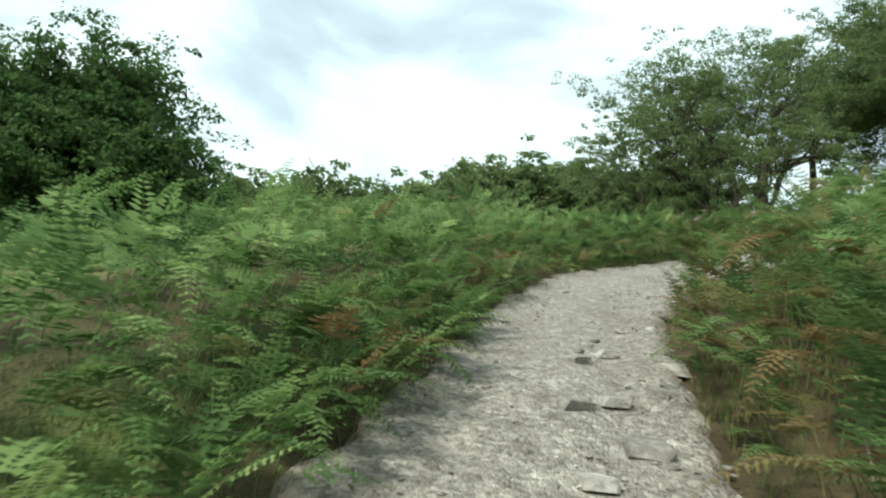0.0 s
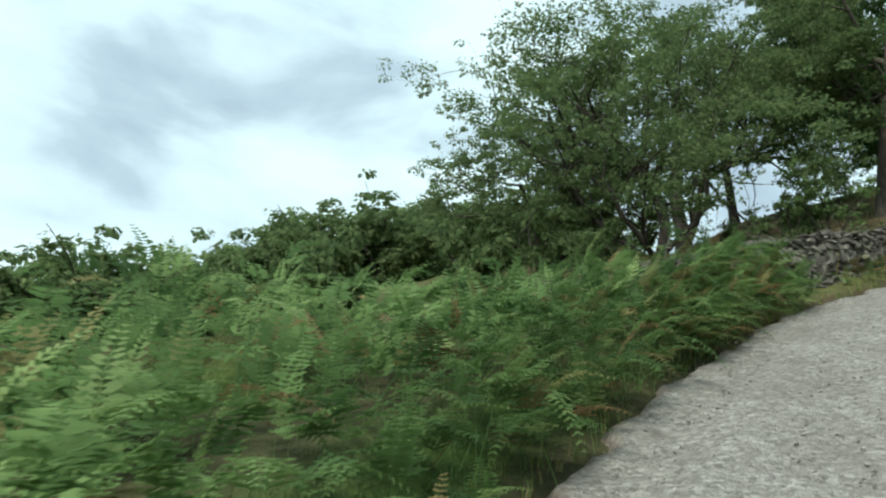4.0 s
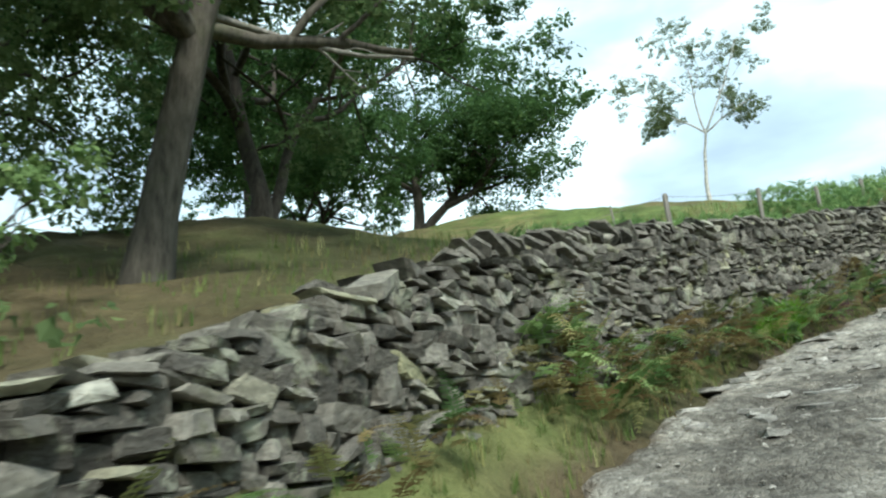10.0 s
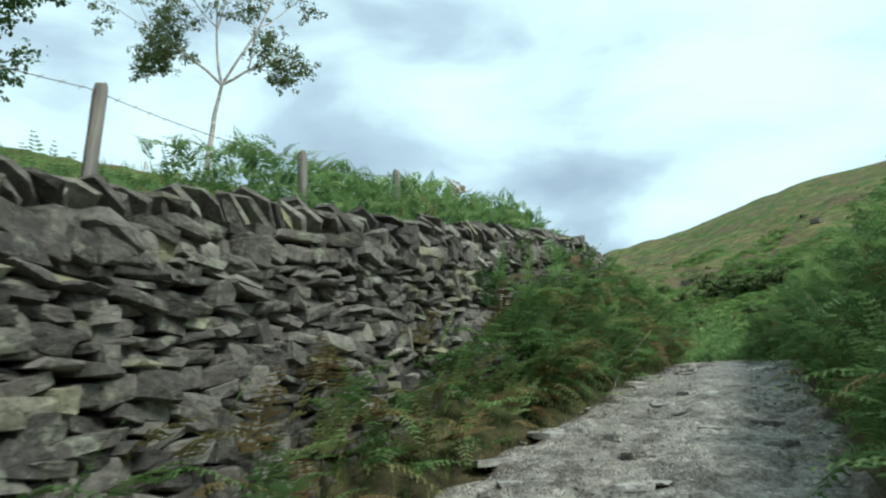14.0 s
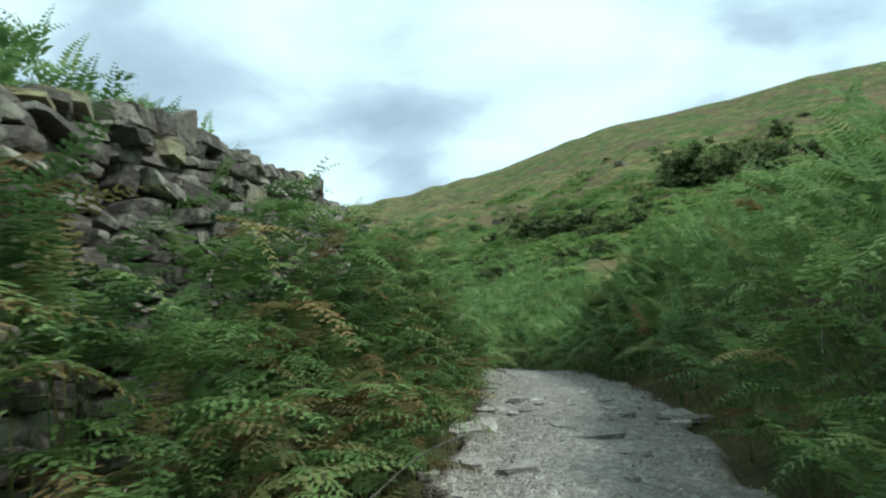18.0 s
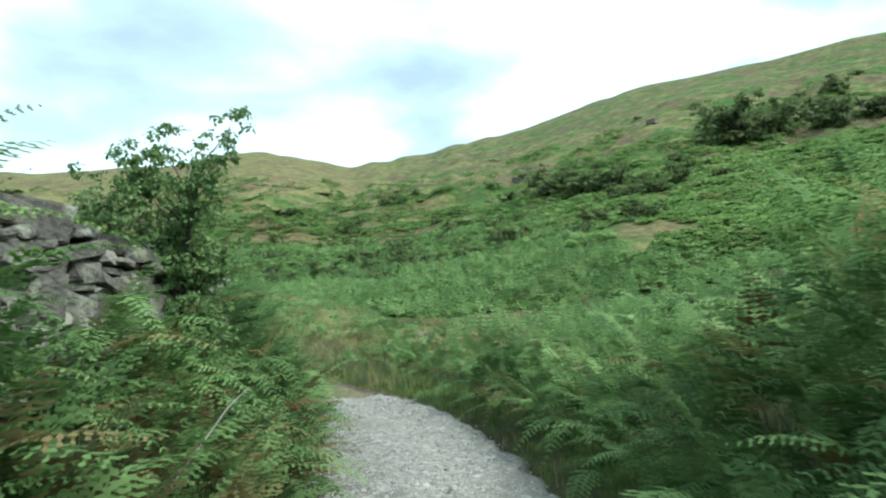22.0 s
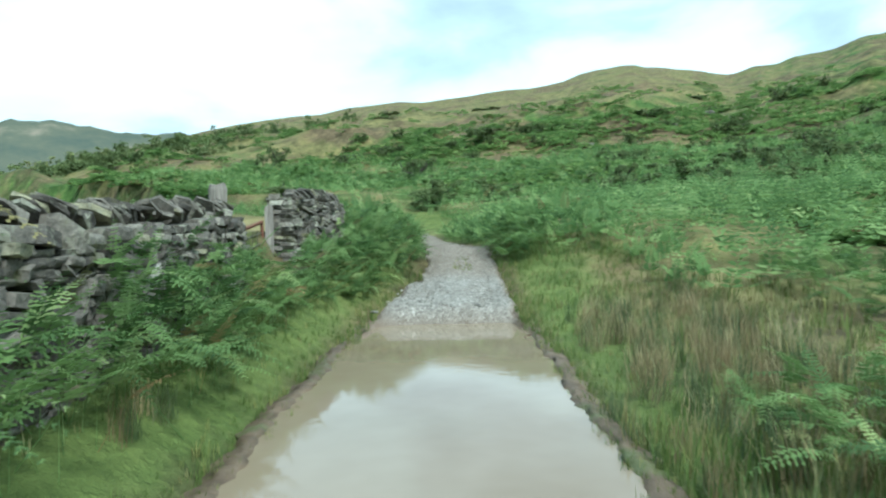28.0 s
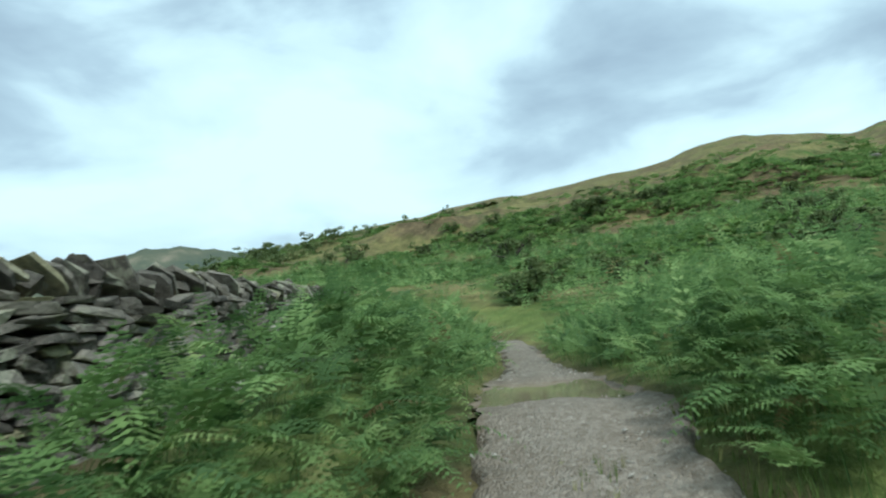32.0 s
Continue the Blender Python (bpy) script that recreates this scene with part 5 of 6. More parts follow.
# ---- woods and bushes further off ----
def wood_edge():
    """Broadleaved trees that close the view beyond the bracken."""
    a = tree("broadleaf_tree", (-22.0, 40.0), "rounded broadleaved tree at the edge of the wood", "tree", 120,
             [((0.0, 0, 1), 4.5, 0.3)], [(8, 0.8, 0.65, 0.12), (5, 0.55, 0.62, 0.0)], (8000, 0.31, 1.5, 0.9), M_BARK, M_OAKLEAF, "wood edge")
    b = tree("broadleaf_tree", (-31.0, 44.0), "rounded broadleaved tree at the edge of the wood", "tree", 121,
             [((0.1, 0, 1), 5.0, 0.3)], [(8, 0.75, 0.6, 0.15), (5, 0.55, 0.62, 0.0)], (8000, 0.31, 1.5, 0.9), M_BARK, M_OAKLEAF, "wood edge")
    rng = np.random.RandomState(122)
    top_of = table((-60, 6), (-46, 8), (-40, 11), (-31, 14), (-26, 14.8), (-23, 13), (-20, 14), (-15.7, 16.5), (-9, 19.2), (-3, 19.5), (10, 18))
    for i, az in enumerate(np.linspace(-56, 6, 24)):
        dist = rng.uniform(50, 66) + 10 * (i % 2)
        x, y = dist * math.sin(radians(az)), -12 + dist * math.cos(radians(az))
        z = float(height(x, y)[0])
        tall = -3.5 + dist * math.tan(radians(np.interp(az, *top_of))) - z + rng.uniform(-0.6, 0.3)
        k = max(tall, 5.5) / 9.0
        copy_thing((a, b)[i % 2], pose(x, y, z - 0.2, 0, 0, rng.uniform(0, 360)) @ Matrix.Diagonal((k * rng.uniform(1.0, 1.25), k * rng.uniform(1.0, 1.25), k, 1)))


wood_edge()


def far_wood():
    """The wooded flank of the valley, too far off to count the trees."""
    rng = np.random.RandomState(131)
    n = 520
    az = rng.uniform(34, 60, n)
    r = rng.uniform(125, 260, n)
    keep = (az < 48) | (r > 140 + (az - 48) * 14)
    az, r = az[keep], r[keep]
    x, y = CENTRE[0] + r * np.sin(np.radians(az)), CENTRE[1] + r * np.cos(np.radians(az))
    z = height(x, y)
    c = np.stack([x, y, z + 1.0], 1)
    vs, fs, ts, o = [], [], [], 0
    for k in range(len(c)):
        rad = rng.uniform(1.1, 2.2)
        v, f = leaf_cloud(rng, c[k:k + 1] + rng.normal(0, 0.5, (4, 3)) * rad * 0.6, rad, 190, 0.45, 0.9)
        vs.append(v); fs.append(f + o); o += len(v)
        ts.append(np.clip(rng.normal(0.45, 0.25) + rng.normal(0, 0.1, len(v)), 0, 1))
    ob = mesh_object("woodland", np.concatenate(vs), np.concatenate(fs), M_SHRUB)
    point_values(ob, "tint", np.concatenate(ts))
    tagged(ob, "mixed broadleaved woodland on the far flank of the valley", "woodland", kind="stuff")


far_wood()


def bush(name, label, category, seed, count, size, flat, material, group):
    """A low bush of unit radius: short stems and a ragged crown."""
    rng = np.random.RandomState(seed)
    root = new(name)
    tagged(root, label, category, group)
    tubes, tips = [], []
    for k in range(9):
        a = rng.uniform(0, 6.283)
        p, r = limb(rng, (0, 0, -0.05), (0.8 * math.cos(a), 0.8 * math.sin(a), rng.uniform(0.5, 1.2)), rng.uniform(0.6, 1.0), 0.04, 0.25, 0.05, 4)
        tubes.append(tube(p, r, 4)); tips.append(p[1:])
    o, vs, fs = 0, [], []
    for v, f in tubes:
        vs.append(v); fs.append(f + o); o += len(v)
    mesh_object("stem", np.concatenate(vs), np.concatenate(fs), M_BARK, root)
    v, f = leaf_cloud(rng, np.concatenate(tips), 0.34, count, size, flat)
    v[:, 2] = np.maximum(v[:, 2], -0.1)
    crown = mesh_object("crown", v, f, material, root)
    point_values(crown, "tint", np.repeat(np.clip(rng.normal(0.45, 0.22, count), 0, 1), 4))
    return root


def hillside_bushes():
    gorse = bush("gorse_bush", "dark green gorse bush on the bracken hillside", "bush", 141, 1700, 0.105, 0.7, M_SHRUB, "hillside bushes")
    thorn = bush("thorn_bush", "rounded dark hawthorn bush on the open hillside", "bush", 142, 2000, 0.10, 1.1, M_SHRUB, "hillside bushes")
    # place, radius, height, which
    spots = [(178.7, 24.1, 2.6, 2.8, 1), (156, 76, 1.6, 1.8, 1), (152, 80, 1.0, 1.3, 1), (159.6, 64.9, 1.2, 1.5, 1), (136.2, 51.5, 1.0, 1.1, 0), (136.6, 46.2, 1.1, 1.3, 1), (119.1, 51.5, 2.3, 2.6, 0),
             (116.8, 32.0, 2.2, 1.4, 0), (116.1, 22.6, 2.6, 1.7, 0), (118.5, 19.0, 2.4, 1.8, 0), (148.2, -31.5, 9.0, 6.5, 1), (143.0, -33.5, 7.5, 5.6, 1), (154, -30, 7.5, 6.0, 1), (160, -40, 8.0, 5.5, 1), (152, -44, 7.0, 5.0, 0), (168, -36, 6.0, 4.6, 0), (136.6, -2.6, 6.0, 4.0, 0), (131.0, -4.5, 5.5, 3.4, 0), (126.5, -6.0, 4.8, 3.2, 0), (141.0, -1.0, 4.5, 3.2, 0),
             (119, -11, 2.6, 2.8, 1), (177, 3.8, 2.0, 1.8, 0), (141.5, -40.6, 5.0, 4.4, 1), (145, -50, 6.0, 4.0, 0), (120.7, 32.8, 2.6, 1.6, 0), (116.5, 22.3, 2.0, 1.5, 0), (109.7, 8.8, 2.4, 2.0, 0), (105, 11.5, 2.2, 1.6, 0), (108, 16, 2.3, 1.5, 0), (139.5, -18, 3.0, 2.6, 0), (160, -12, 1.6, 1.4, 0), (150, 10, 1.5, 1.3, 0),
             (168, 40, 1.4, 1.3, 0), (190, 60, 1.8, 1.6, 1), (128, 66, 1.8, 1.8, 0), (122, 72, 2.2, 2.4, 1), (133, 80, 2.4, 2.8, 1), (200, -10, 2.0, 2.0, 1), (188, -45, 2.6, 2.4, 1), (172, -60, 4.0, 3.5, 1)]
    rng = np.random.RandomState(143)
    made = 0
    for x, y, r, h, which in spots:
        src = (gorse, thorn)[which]
        m = pose(x, y, float(height(x, y)[0]) - 0.1, 0, 0, rng.uniform(0, 360)) @ Matrix.Diagonal((r, r, h, 1))
        copy_thing(src, m)
    small = bush("gorse_bush", "small dark gorse bush dotted on the slope", "bush", 144, 450, 0.2, 0.6, M_SHRUB, "hillside bushes")
    while made < 34:
        az, r = rng.uniform(52, 128), rng.uniform(62, 260)
        x, y = CENTRE[0] + r * math.sin(radians(az)), CENTRE[1] + r * math.cos(radians(az))
        if waves(x, y, 45, 147) + 0.5 * waves(x, y, 18, 148) < 0.25:
            continue
        k = rng.uniform(0.7, 1.7) * (1 + r / 300)
        copy_thing(small, pose(x, y, float(height(x, y)[0]) - 0.1, 0, 0, rng.uniform(0, 360)) @ Matrix.Diagonal((k * rng.uniform(1.2, 2.6), k * rng.uniform(1.2, 2.0), k * rng.uniform(0.5, 0.8), 1)))
        made += 1
    for k in range(24):            # low thickets across the middle of the slope
        az, r = rng.uniform(66, 112), rng.uniform(50, 105)
        for i in range(rng.randint(2, 5)):
            a2, r2 = az + rng.normal(0, 3.0), r + rng.normal(0, 4)
            x, y = CENTRE[0] + r2 * math.sin(radians(a2)), CENTRE[1] + r2 * math.cos(radians(a2))
            w, h = rng.uniform(1.6, 3.2), rng.uniform(1.0, 1.9)
            copy_thing((gorse, thorn)[k % 2], pose(x, y, float(height(x, y)[0]) - 0.1, 0, 0, rng.uniform(0, 360)) @ Matrix.Diagonal((w, w * rng.uniform(0.7, 1.0), h, 1)))
    small.matrix_basis = pose(140, 15, float(height(140, 15)[0]) - 0.1) @ Matrix.Diagonal((1.3, 1.3, 1.0, 1))
    for src, (x, y) in ((gorse, (130.0, 24.0)), (thorn, (186.0, 18.0))):
        src.matrix_basis = pose(x, y, float(height(x, y)[0]) - 0.1) @ Matrix.Diagonal((1.6, 1.6, 1.4, 1))


hillside_bushes()


def understory():
    """Hazel and holly that fill the space under the oaks."""
    a = bush("hazel_bush", "leafy green undergrowth beneath the oaks", "bush", 145, 2600, 0.11, 1.0, M_OAKLEAF, "undergrowth")
    spots = [(-1, 22.5, 1.9, 2.4), (1.8, 24.5, 2.0, 2.6), (3.6, 21.2, 1.5, 1.8), (4.5, 27.5, 2.4, 3.0), (-6, 25, 2.6, 3.6), (-10, 24, 2.4, 2.8), (-12, 28, 3.0, 4.0), (0, 33, 3.0, 3.6), (10.6, 28.4, 1.5, 1.5), (11.6, 26.2, 1.4, 2.2), (12.9, 29.4, 1.4, 1.2), (-8, 30, 2.4, 3.2)]
    rng = np.random.RandomState(146)
    for x, y, r, h in spots:
        copy_thing(a, pose(x, y, float(height(x, y)[0]) - 0.1, 0, 0, rng.uniform(0, 360)) @ Matrix.Diagonal((r, r, h, 1)))
    x, y = 6.0, 29.5
    a.matrix_basis = pose(x, y, float(height(x, y)[0]) - 0.1) @ Matrix.Diagonal((1.8, 1.8, 2.2, 1))


understory()


# ---- grass, rushes, flowers ----
def tuft(blades, spread_, lean, rng, width=0.012):
    v, f = [], []
    for _ in range(blades):
        a = rng.uniform(0, 6.283)
        o = np.array([rng.normal(0, spread_), rng.normal(0, spread_), 0])
        out = np.array([math.cos(a), math.sin(a), 0]) * rng.uniform(0.2, 1) * lean
        side = np.array([-math.sin(a), math.cos(a), 0]) * width
        h = rng.uniform(0.6, 1.0)
        mid, tip = o + out * 0.35 + np.array([0, 0, h * 0.6]), o + out + np.array([0, 0, h])
        k = len(v)
        v += [o - side, o + side, mid + side * 0.8, mid - side * 0.8, tip]
        f += [(k, k + 1, k + 2), (k, k + 2, k + 3), (k + 3, k + 2, k + 4)]
    return np.array(v), np.array(f)


GRNG = np.random.RandomState(61)
GRASS = [tuft(7, 0.10, 0.45, GRNG, 0.018) for _ in range(3)]
RUSH = [tuft(26, 0.13, 0.55, GRNG, 0.006) for _ in range(4)]


def sward(name, label, category, stretches, kinds, material, seed):
    rng = np.random.RandomState(seed)
    chunks = []
    for s0, s1, lo, hi, side, dens, tall, dead in stretches:
        n = int((s1 - s0) * (hi - lo) * dens)
        x, y, s, d = strip(rng, n, s0, s1, lo, hi, 1.0, side)
        keep = off_wall(x, y, 0.35)
        x, y = x[keep], y[keep]
        chunks += scatter_fronds(kinds, x, y, np.full(len(x), tall) * (1 + 0.3 * waves(x, y, 1.6, seed)), dead, rng, 0.02, 0.12)
    return stuff(name, chunks, material, label, category)


sward("grass", "short green verge grass beside the track", "grass", [
    (27, 58, -0.08, 1.35, 1, 30, 0.22, 0.38), (84, 106, -0.12, 0.5, 1, 44, 0.17, 0.05), (97, 106, 0.5, 1.5, 1, 34, 0.17, 0.05), (84, 97, 1.0, 1.5, 1, 14, 0.2, 0.2), (98, 106, 1.0, 2.4, 1, 22, 0.18, 0.05), (84, 90, -0.1, 2.2, -1, 24, 0.22, 0.10), (88, 97, 0.2, 3.2, -1, 26, 0.42, 0.3), (94, 106, -0.1, 1.2, -1, 28, 0.20, 0.2), (94, 106, 1.2, 6.0, -1, 24, 0.30, 0.6), (76, 86, -0.1, 0.9, -1, 30, 0.20, 0.10), (78, 86, -0.1, 0.5, 1, 26, 0.2, 0.1), (8, 27, -0.1, 0.5, 1, 24, 0.2, 0.15), (44, 78, -0.05, 0.4, -1, 20, 0.2, 0.2), (105.9, 110.5, -1.35, -0.8, 1, 26, 0.16, 0.15), (61, 73, -1.75, -1.3, 1, 14, 0.06, 0.3), (16, 24, -0.9, -0.5, -1, 3, 0.07, 0.2), (104.5, 112, -0.1, 3.4, -1, 34, 0.22, 0.2), (105, 109, -0.1, 1.3, 1, 36, 0.22, 0.08), (88, 105, -0.06, 0.3, 1, 70, 0.17, 0.1), (88, 105, -0.04, 0.35, -1, 70, 0.19, 0.2)], GRASS, M_GRASSBLADE, 62)
sward("grass", "long bleached grass on the bank and the open field", "grass", [
    (-1, 14, -0.2, 0.6, -1, 20, 0.2, 0.4), (86, 100, 2.6, 8.5, -1, 9, 0.42, 0.65), (30, 46, 3.0, 9.0, 1, 10, 0.22, 0.35), (46, 62, 2.4, 8.0, 1, 7, 0.35, 0.6), (84, 108, 4.2, 14, 1, 6, 0.4, 0.8)], GRASS, M_GRASSBLADE, 63)
sward("rushes", "tall grey-green rushes with brown tips at the puddle's edge", "rushes", [
    (88.5, 97.5, 0.15, 2.2, -1, 10, 0.5, 0.35), (97.5, 104, 0.7, 3.2, -1, 10, 0.6, 0.6), (88, 97, 0.7, 1.1, 1, 8, 0.45, 0.4), (84, 88, 0.8, 2.2, -1, 6, 0.7, 0.3), (85, 88, 0.2, 0.9, 1, 6, 0.5, 0.3)], RUSH, M_RUSH, 64)
sward("fern", "low rusty bracken and ferns in the verge under the wall", "fern", [
    (34, 46, 0.5, 1.5, 1, 5, 0.5, 0.65), (46, 58, 0.25, 1.4, 1, 6, 0.5, 0.6), (28, 34, 0.6, 1.4, 1, 4, 0.5, 0.5)], FROND_FINE, M_BRACKEN, 65)


def brown_tuft():
    """A dead brown clump that stands at the rim of the long puddle."""
    rng = np.random.RandomState(70)
    v, f = RUSH[0]
    pos = np.array([[59.0 + dx, 18.05 + dy, float(height(59.0, 18.05)[0]) - 0.08] for dx, dy in ((0, 0), (0.06, 0.03), (-0.04, 0.05), (0.02, -0.05))])
    pv, pf = spread(v * np.array([0.5, 0.5, 1.0]), f, pos, rng.uniform(0, 6, 4), np.full((4, 3), 0.5))
    stuff("rushes", [(pv, pf, np.full(len(pv), 0.1), np.ones(len(pv)))], M_RUSH, "dead brown clump of rushes at the puddle rim", "rushes")


brown_tuft()


def heather_clump():
    v, f = tuft(170, 0.30, 0.30, np.random.RandomState(66), 0.010)
    return v, f


def heather(name, label, spots, seed):
    rng = np.random.RandomState(seed)
    v, f = heather_clump()
    chunks = []
    pos = np.array([(*along(s, d), 0) for s, d, h in spots], float)
    pos[:, 2] = height(pos[:, 0], pos[:, 1])
    h = np.array([q[2] for q in spots])
    pv, pf = spread(v, f, pos, rng.uniform(0, 6, len(pos)), np.stack([h * 1.1, h * 1.1, h], 1))
    chunks.append((pv, pf, np.clip(rng.normal(0.6, 0.3, len(pv)), 0, 1), np.zeros(len(pv))))
    return stuff(name, chunks, M_HEATHER, label, "heather")


heather("heather", "purple flowering heather on the track bank", [(50.2, -1.9, 1.1), (50.7, -2.1, 1.3), (51.3, -1.9, 1.2), (51.8, -2.2, 1.4), (49.8, -2.3, 1.1), (52.4, -2.0, 1.2), (51.0, -2.8, 0.9), (51.6, -2.9, 0.9), (50.4, -3.0, 0.9), (52.5, 3.0, 0.5), (53.0, 2.9, 0.55), (55.4, 3.1, 0.45), (56.0, 3.0, 0.4), (61.5, 2.4, 0.7), (51.4, 2.45, 0.45), (54.1, 2.55, 0.5), (53.6, 2.45, 0.45)], 67)


M_LUSH = leaf_material("lush_leaf", [(0.0, (0.11, 0.24, 0.03)), (0.6, (0.19, 0.38, 0.05)), (1.0, (0.30, 0.50, 0.10))], 0.4)


def lush_clump(name, label, s, d, tall, seed):
    """A bright clump of broad grassy leaves."""
    rng = np.random.RandomState(seed)
    v, f = tuft(70, 0.15, 0.85, rng, 0.016)
    x, y = along(s, d)
    z = float(height(x, y)[0])
    chunks = []
    for k in range(5):
        p = np.array([[x + rng.normal(0, 0.28), y + rng.normal(0, 0.18), z - 0.02]])
        pv, pf = spread(v, f, p, np.array([rng.uniform(0, 6)]), np.array([[tall * 1.1, tall * 1.1, tall]]))
        chunks.append((pv, pf, np.clip(rng.normal(0.5, 0.2, len(pv)), 0, 1), np.zeros(len(pv))))
    ob = stuff(name, chunks, M_LUSH, label, "plant")
    return ob


lush_clump("montbretia", "bright green clump of broad sword-shaped leaves", 50.9, 2.35, 0.6, 68)
lush_clump("montbretia", "bright green clump of broad sword-shaped leaves", 52.0, 2.6, 0.5, 69)

M_PINK = shader("foxglove_pink", 0.6)[0]
M_PINK.node_tree.nodes["Principled BSDF"].inputs["Base Color"].default_value = (0.42, 0.13, 0.30, 1)
M_GREENSTEM = shader("green_stem", 0.7)[0]
M_GREENSTEM.node_tree.nodes["Principled BSDF"].inputs["Base Color"].default_value = (0.12, 0.18, 0.05, 1)


def foxglove(s, d, tall, seed, lift=0.0):
    rng = np.random.RandomState(seed)
    x, y = along(s, d)
    root = new("foxglove")
    root.location = (x, y, float(height(x, y)[0]) - 0.03)
    tagged(root, "foxglove spike with pink bells among the green", "flower", "foxgloves")
    v, f = tube([(0, 0, 0), (0.02, 0.01, tall * 0.5), (0.05, 0.0, tall)], [0.010, 0.008, 0.004], 5)
    stem = mesh_object("stem", v, f, M_GREENSTEM, root)
    for k in range(9):
        u = 0.62 + 0.038 * k
        a = rng.uniform(0, 6.283)
        o = np.array([0.05 * u, 0, tall * u])
        w = np.array([math.cos(a), math.sin(a), -0.5])
        v, f = tube([o, o + w * 0.02, o + w * 0.045], [0.005, 0.009, 0.013], 6)
        mesh_object("bell", v, f, M_PINK, stem)


foxglove(15.7, 1.75, 1.15, 71)
for k, (s, d) in enumerate(((96.5, -6.2), (97.0, -6.6), (97.6, -6.3), (96.1, -5.8))):
    foxglove(s, d, 1.0, 72 + k)


# ---- fence, gate and loose things ----
def post(name, x, y, tall, thick, lean, label, category, group, material=None, square=False, seed=0):
    rng = np.random.RandomState(seed)
    n = 4 if square else 8
    z = float(height(x, y)[0])
    bm = bmesh.new()
    rings = []
    for k, u in enumerate((-0.25, 0.0, 0.35, 0.7, 0.94, 1.0)):
        r = thick / 2 * (1.2 if square else 1.0) * (0.88 if u == 1.0 else 1.0)
        ring = []
        for i in range(n):
            a = 2 * math.pi * (i + 0.5) / n
            q = r * (1 + rng.uniform(-0.06, 0.06))
            ring.append(bm.verts.new((q * math.cos(a), q * math.sin(a), tall * u + (rng.uniform(-0.03, 0.02) if u == 1.0 else 0))))
        rings.append(ring)
    for a, b in zip(rings, rings[1:]):
        for i in range(n):
            bm.faces.new((a[i], a[(i + 1) % n], b[(i + 1) % n], b[i]))
    bm.faces.new(rings[-1])
    bm.faces.new(rings[0][::-1])
    me = bpy.data.meshes.new(name)
    bm.to_mesh(me); bm.free()
    me.materials.append(material or M_POSTWOOD)
    ob = new(name, me)
    ob.matrix_basis = pose(x, y, z, lean[0], lean[1], 20 * seed)
    return tagged(ob, label, category, group), Vector((x, y, z))


FENCE = [(24.59, 23.26, 9.95, (-3, 4)), (28.52, 22.98, 10.74, (2, 5)), (31.64, 22.61, 11.24, (0, 1)), (34.22, 22.17, 11.85, (1, 2))]
for k, (x, y, top, lean) in enumerate(FENCE):
    post("fence_post", x, y, top - float(height(x, y)[0]), 0.11, lean, "weathered grey wooden fence post behind the wall", "post", "fence posts", seed=k)

post("leaning_stake", 24.6, 24.5, 1.15, 0.05, (8, 24), "thin leaning wooden stake in the field fence", "post", "fence posts", seed=21)
FENCE.append((18.2, 23.0, 7.9, (0, 0)))       # where the wire runs on behind the wall

M_WIRE = shader("rusty_wire", 0.6, 0.6)[0]
M_WIRE.node_tree.nodes["Principled BSDF"].inputs["Base Color"].default_value = (0.12, 0.10, 0.085, 1)


def barbed_wire(drop):
    order = sorted(FENCE)
    root = new("barbed_wire")
    tagged(root, "thin barbed wire strung between the fence posts", "wire")
    pts = []
    for (x0, y0, t0, _), (x1, y1, t1, _) in zip(order, order[1:]):
        for u in np.linspace(0, 1, 12, endpoint=False):
            pts.append((x0 + (x1 - x0) * u, y0 + (y1 - y0) * u, t0 + (t1 - t0) * u - drop - 0.25 * u * (1 - u)))
    x, y, t, _ = order[-1]
    pts.append((x, y, t - drop))
    v, f = tube(pts, [0.0032] * len(pts), 4)
    strand = mesh_object("strand", v, f, M_WIRE, root)
    p = dense(np.array(pts), 0.18, 3)
    for q in p[::1]:
        v, f = tube([q + (-0.02, 0.01, -0.022), q, q + (0.02, -0.01, 0.022)], [0.002, 0.004, 0.002], 3)
        mesh_object("barb", v, f, M_WIRE, strand)


barbed_wire(0.10)


def rust_material():
    m, n, l, b = shader("rusty_tube", 0.75, 0.3, 0.3)
    f = noise_node(n, l, 14, 6, 0.7)
    l.new(ramp(n, l, f, [(0.3, (0.07, 0.035, 0.025)), (0.6, (0.20, 0.085, 0.05)), (0.8, (0.30, 0.16, 0.10))]), b.inputs["Base Color"])
    relief(n, l, b, f, 0.3, 0.005)
    return m


M_RUST = rust_material()
M_GREYRAIL = shader("dull_rail", 0.7, 0.3)[0]
M_GREYRAIL.node_tree.nodes["Principled BSDF"].inputs["Base Color"].default_value = (0.10, 0.095, 0.06, 1)

post("gate_post", 76.35, 30.72, 11.42 - float(height(76.35, 30.72)[0]), 0.24, (0, -2), "squared weathered timber gatepost against the wall end", "post", "gateposts", square=True, seed=11)
post("gate_post", 72.95, 28.95, 11.70 - float(height(72.95, 28.95)[0]), 0.34, (0, 1), "thick round timber gatepost showing over the wall", "post", "gateposts", seed=12)


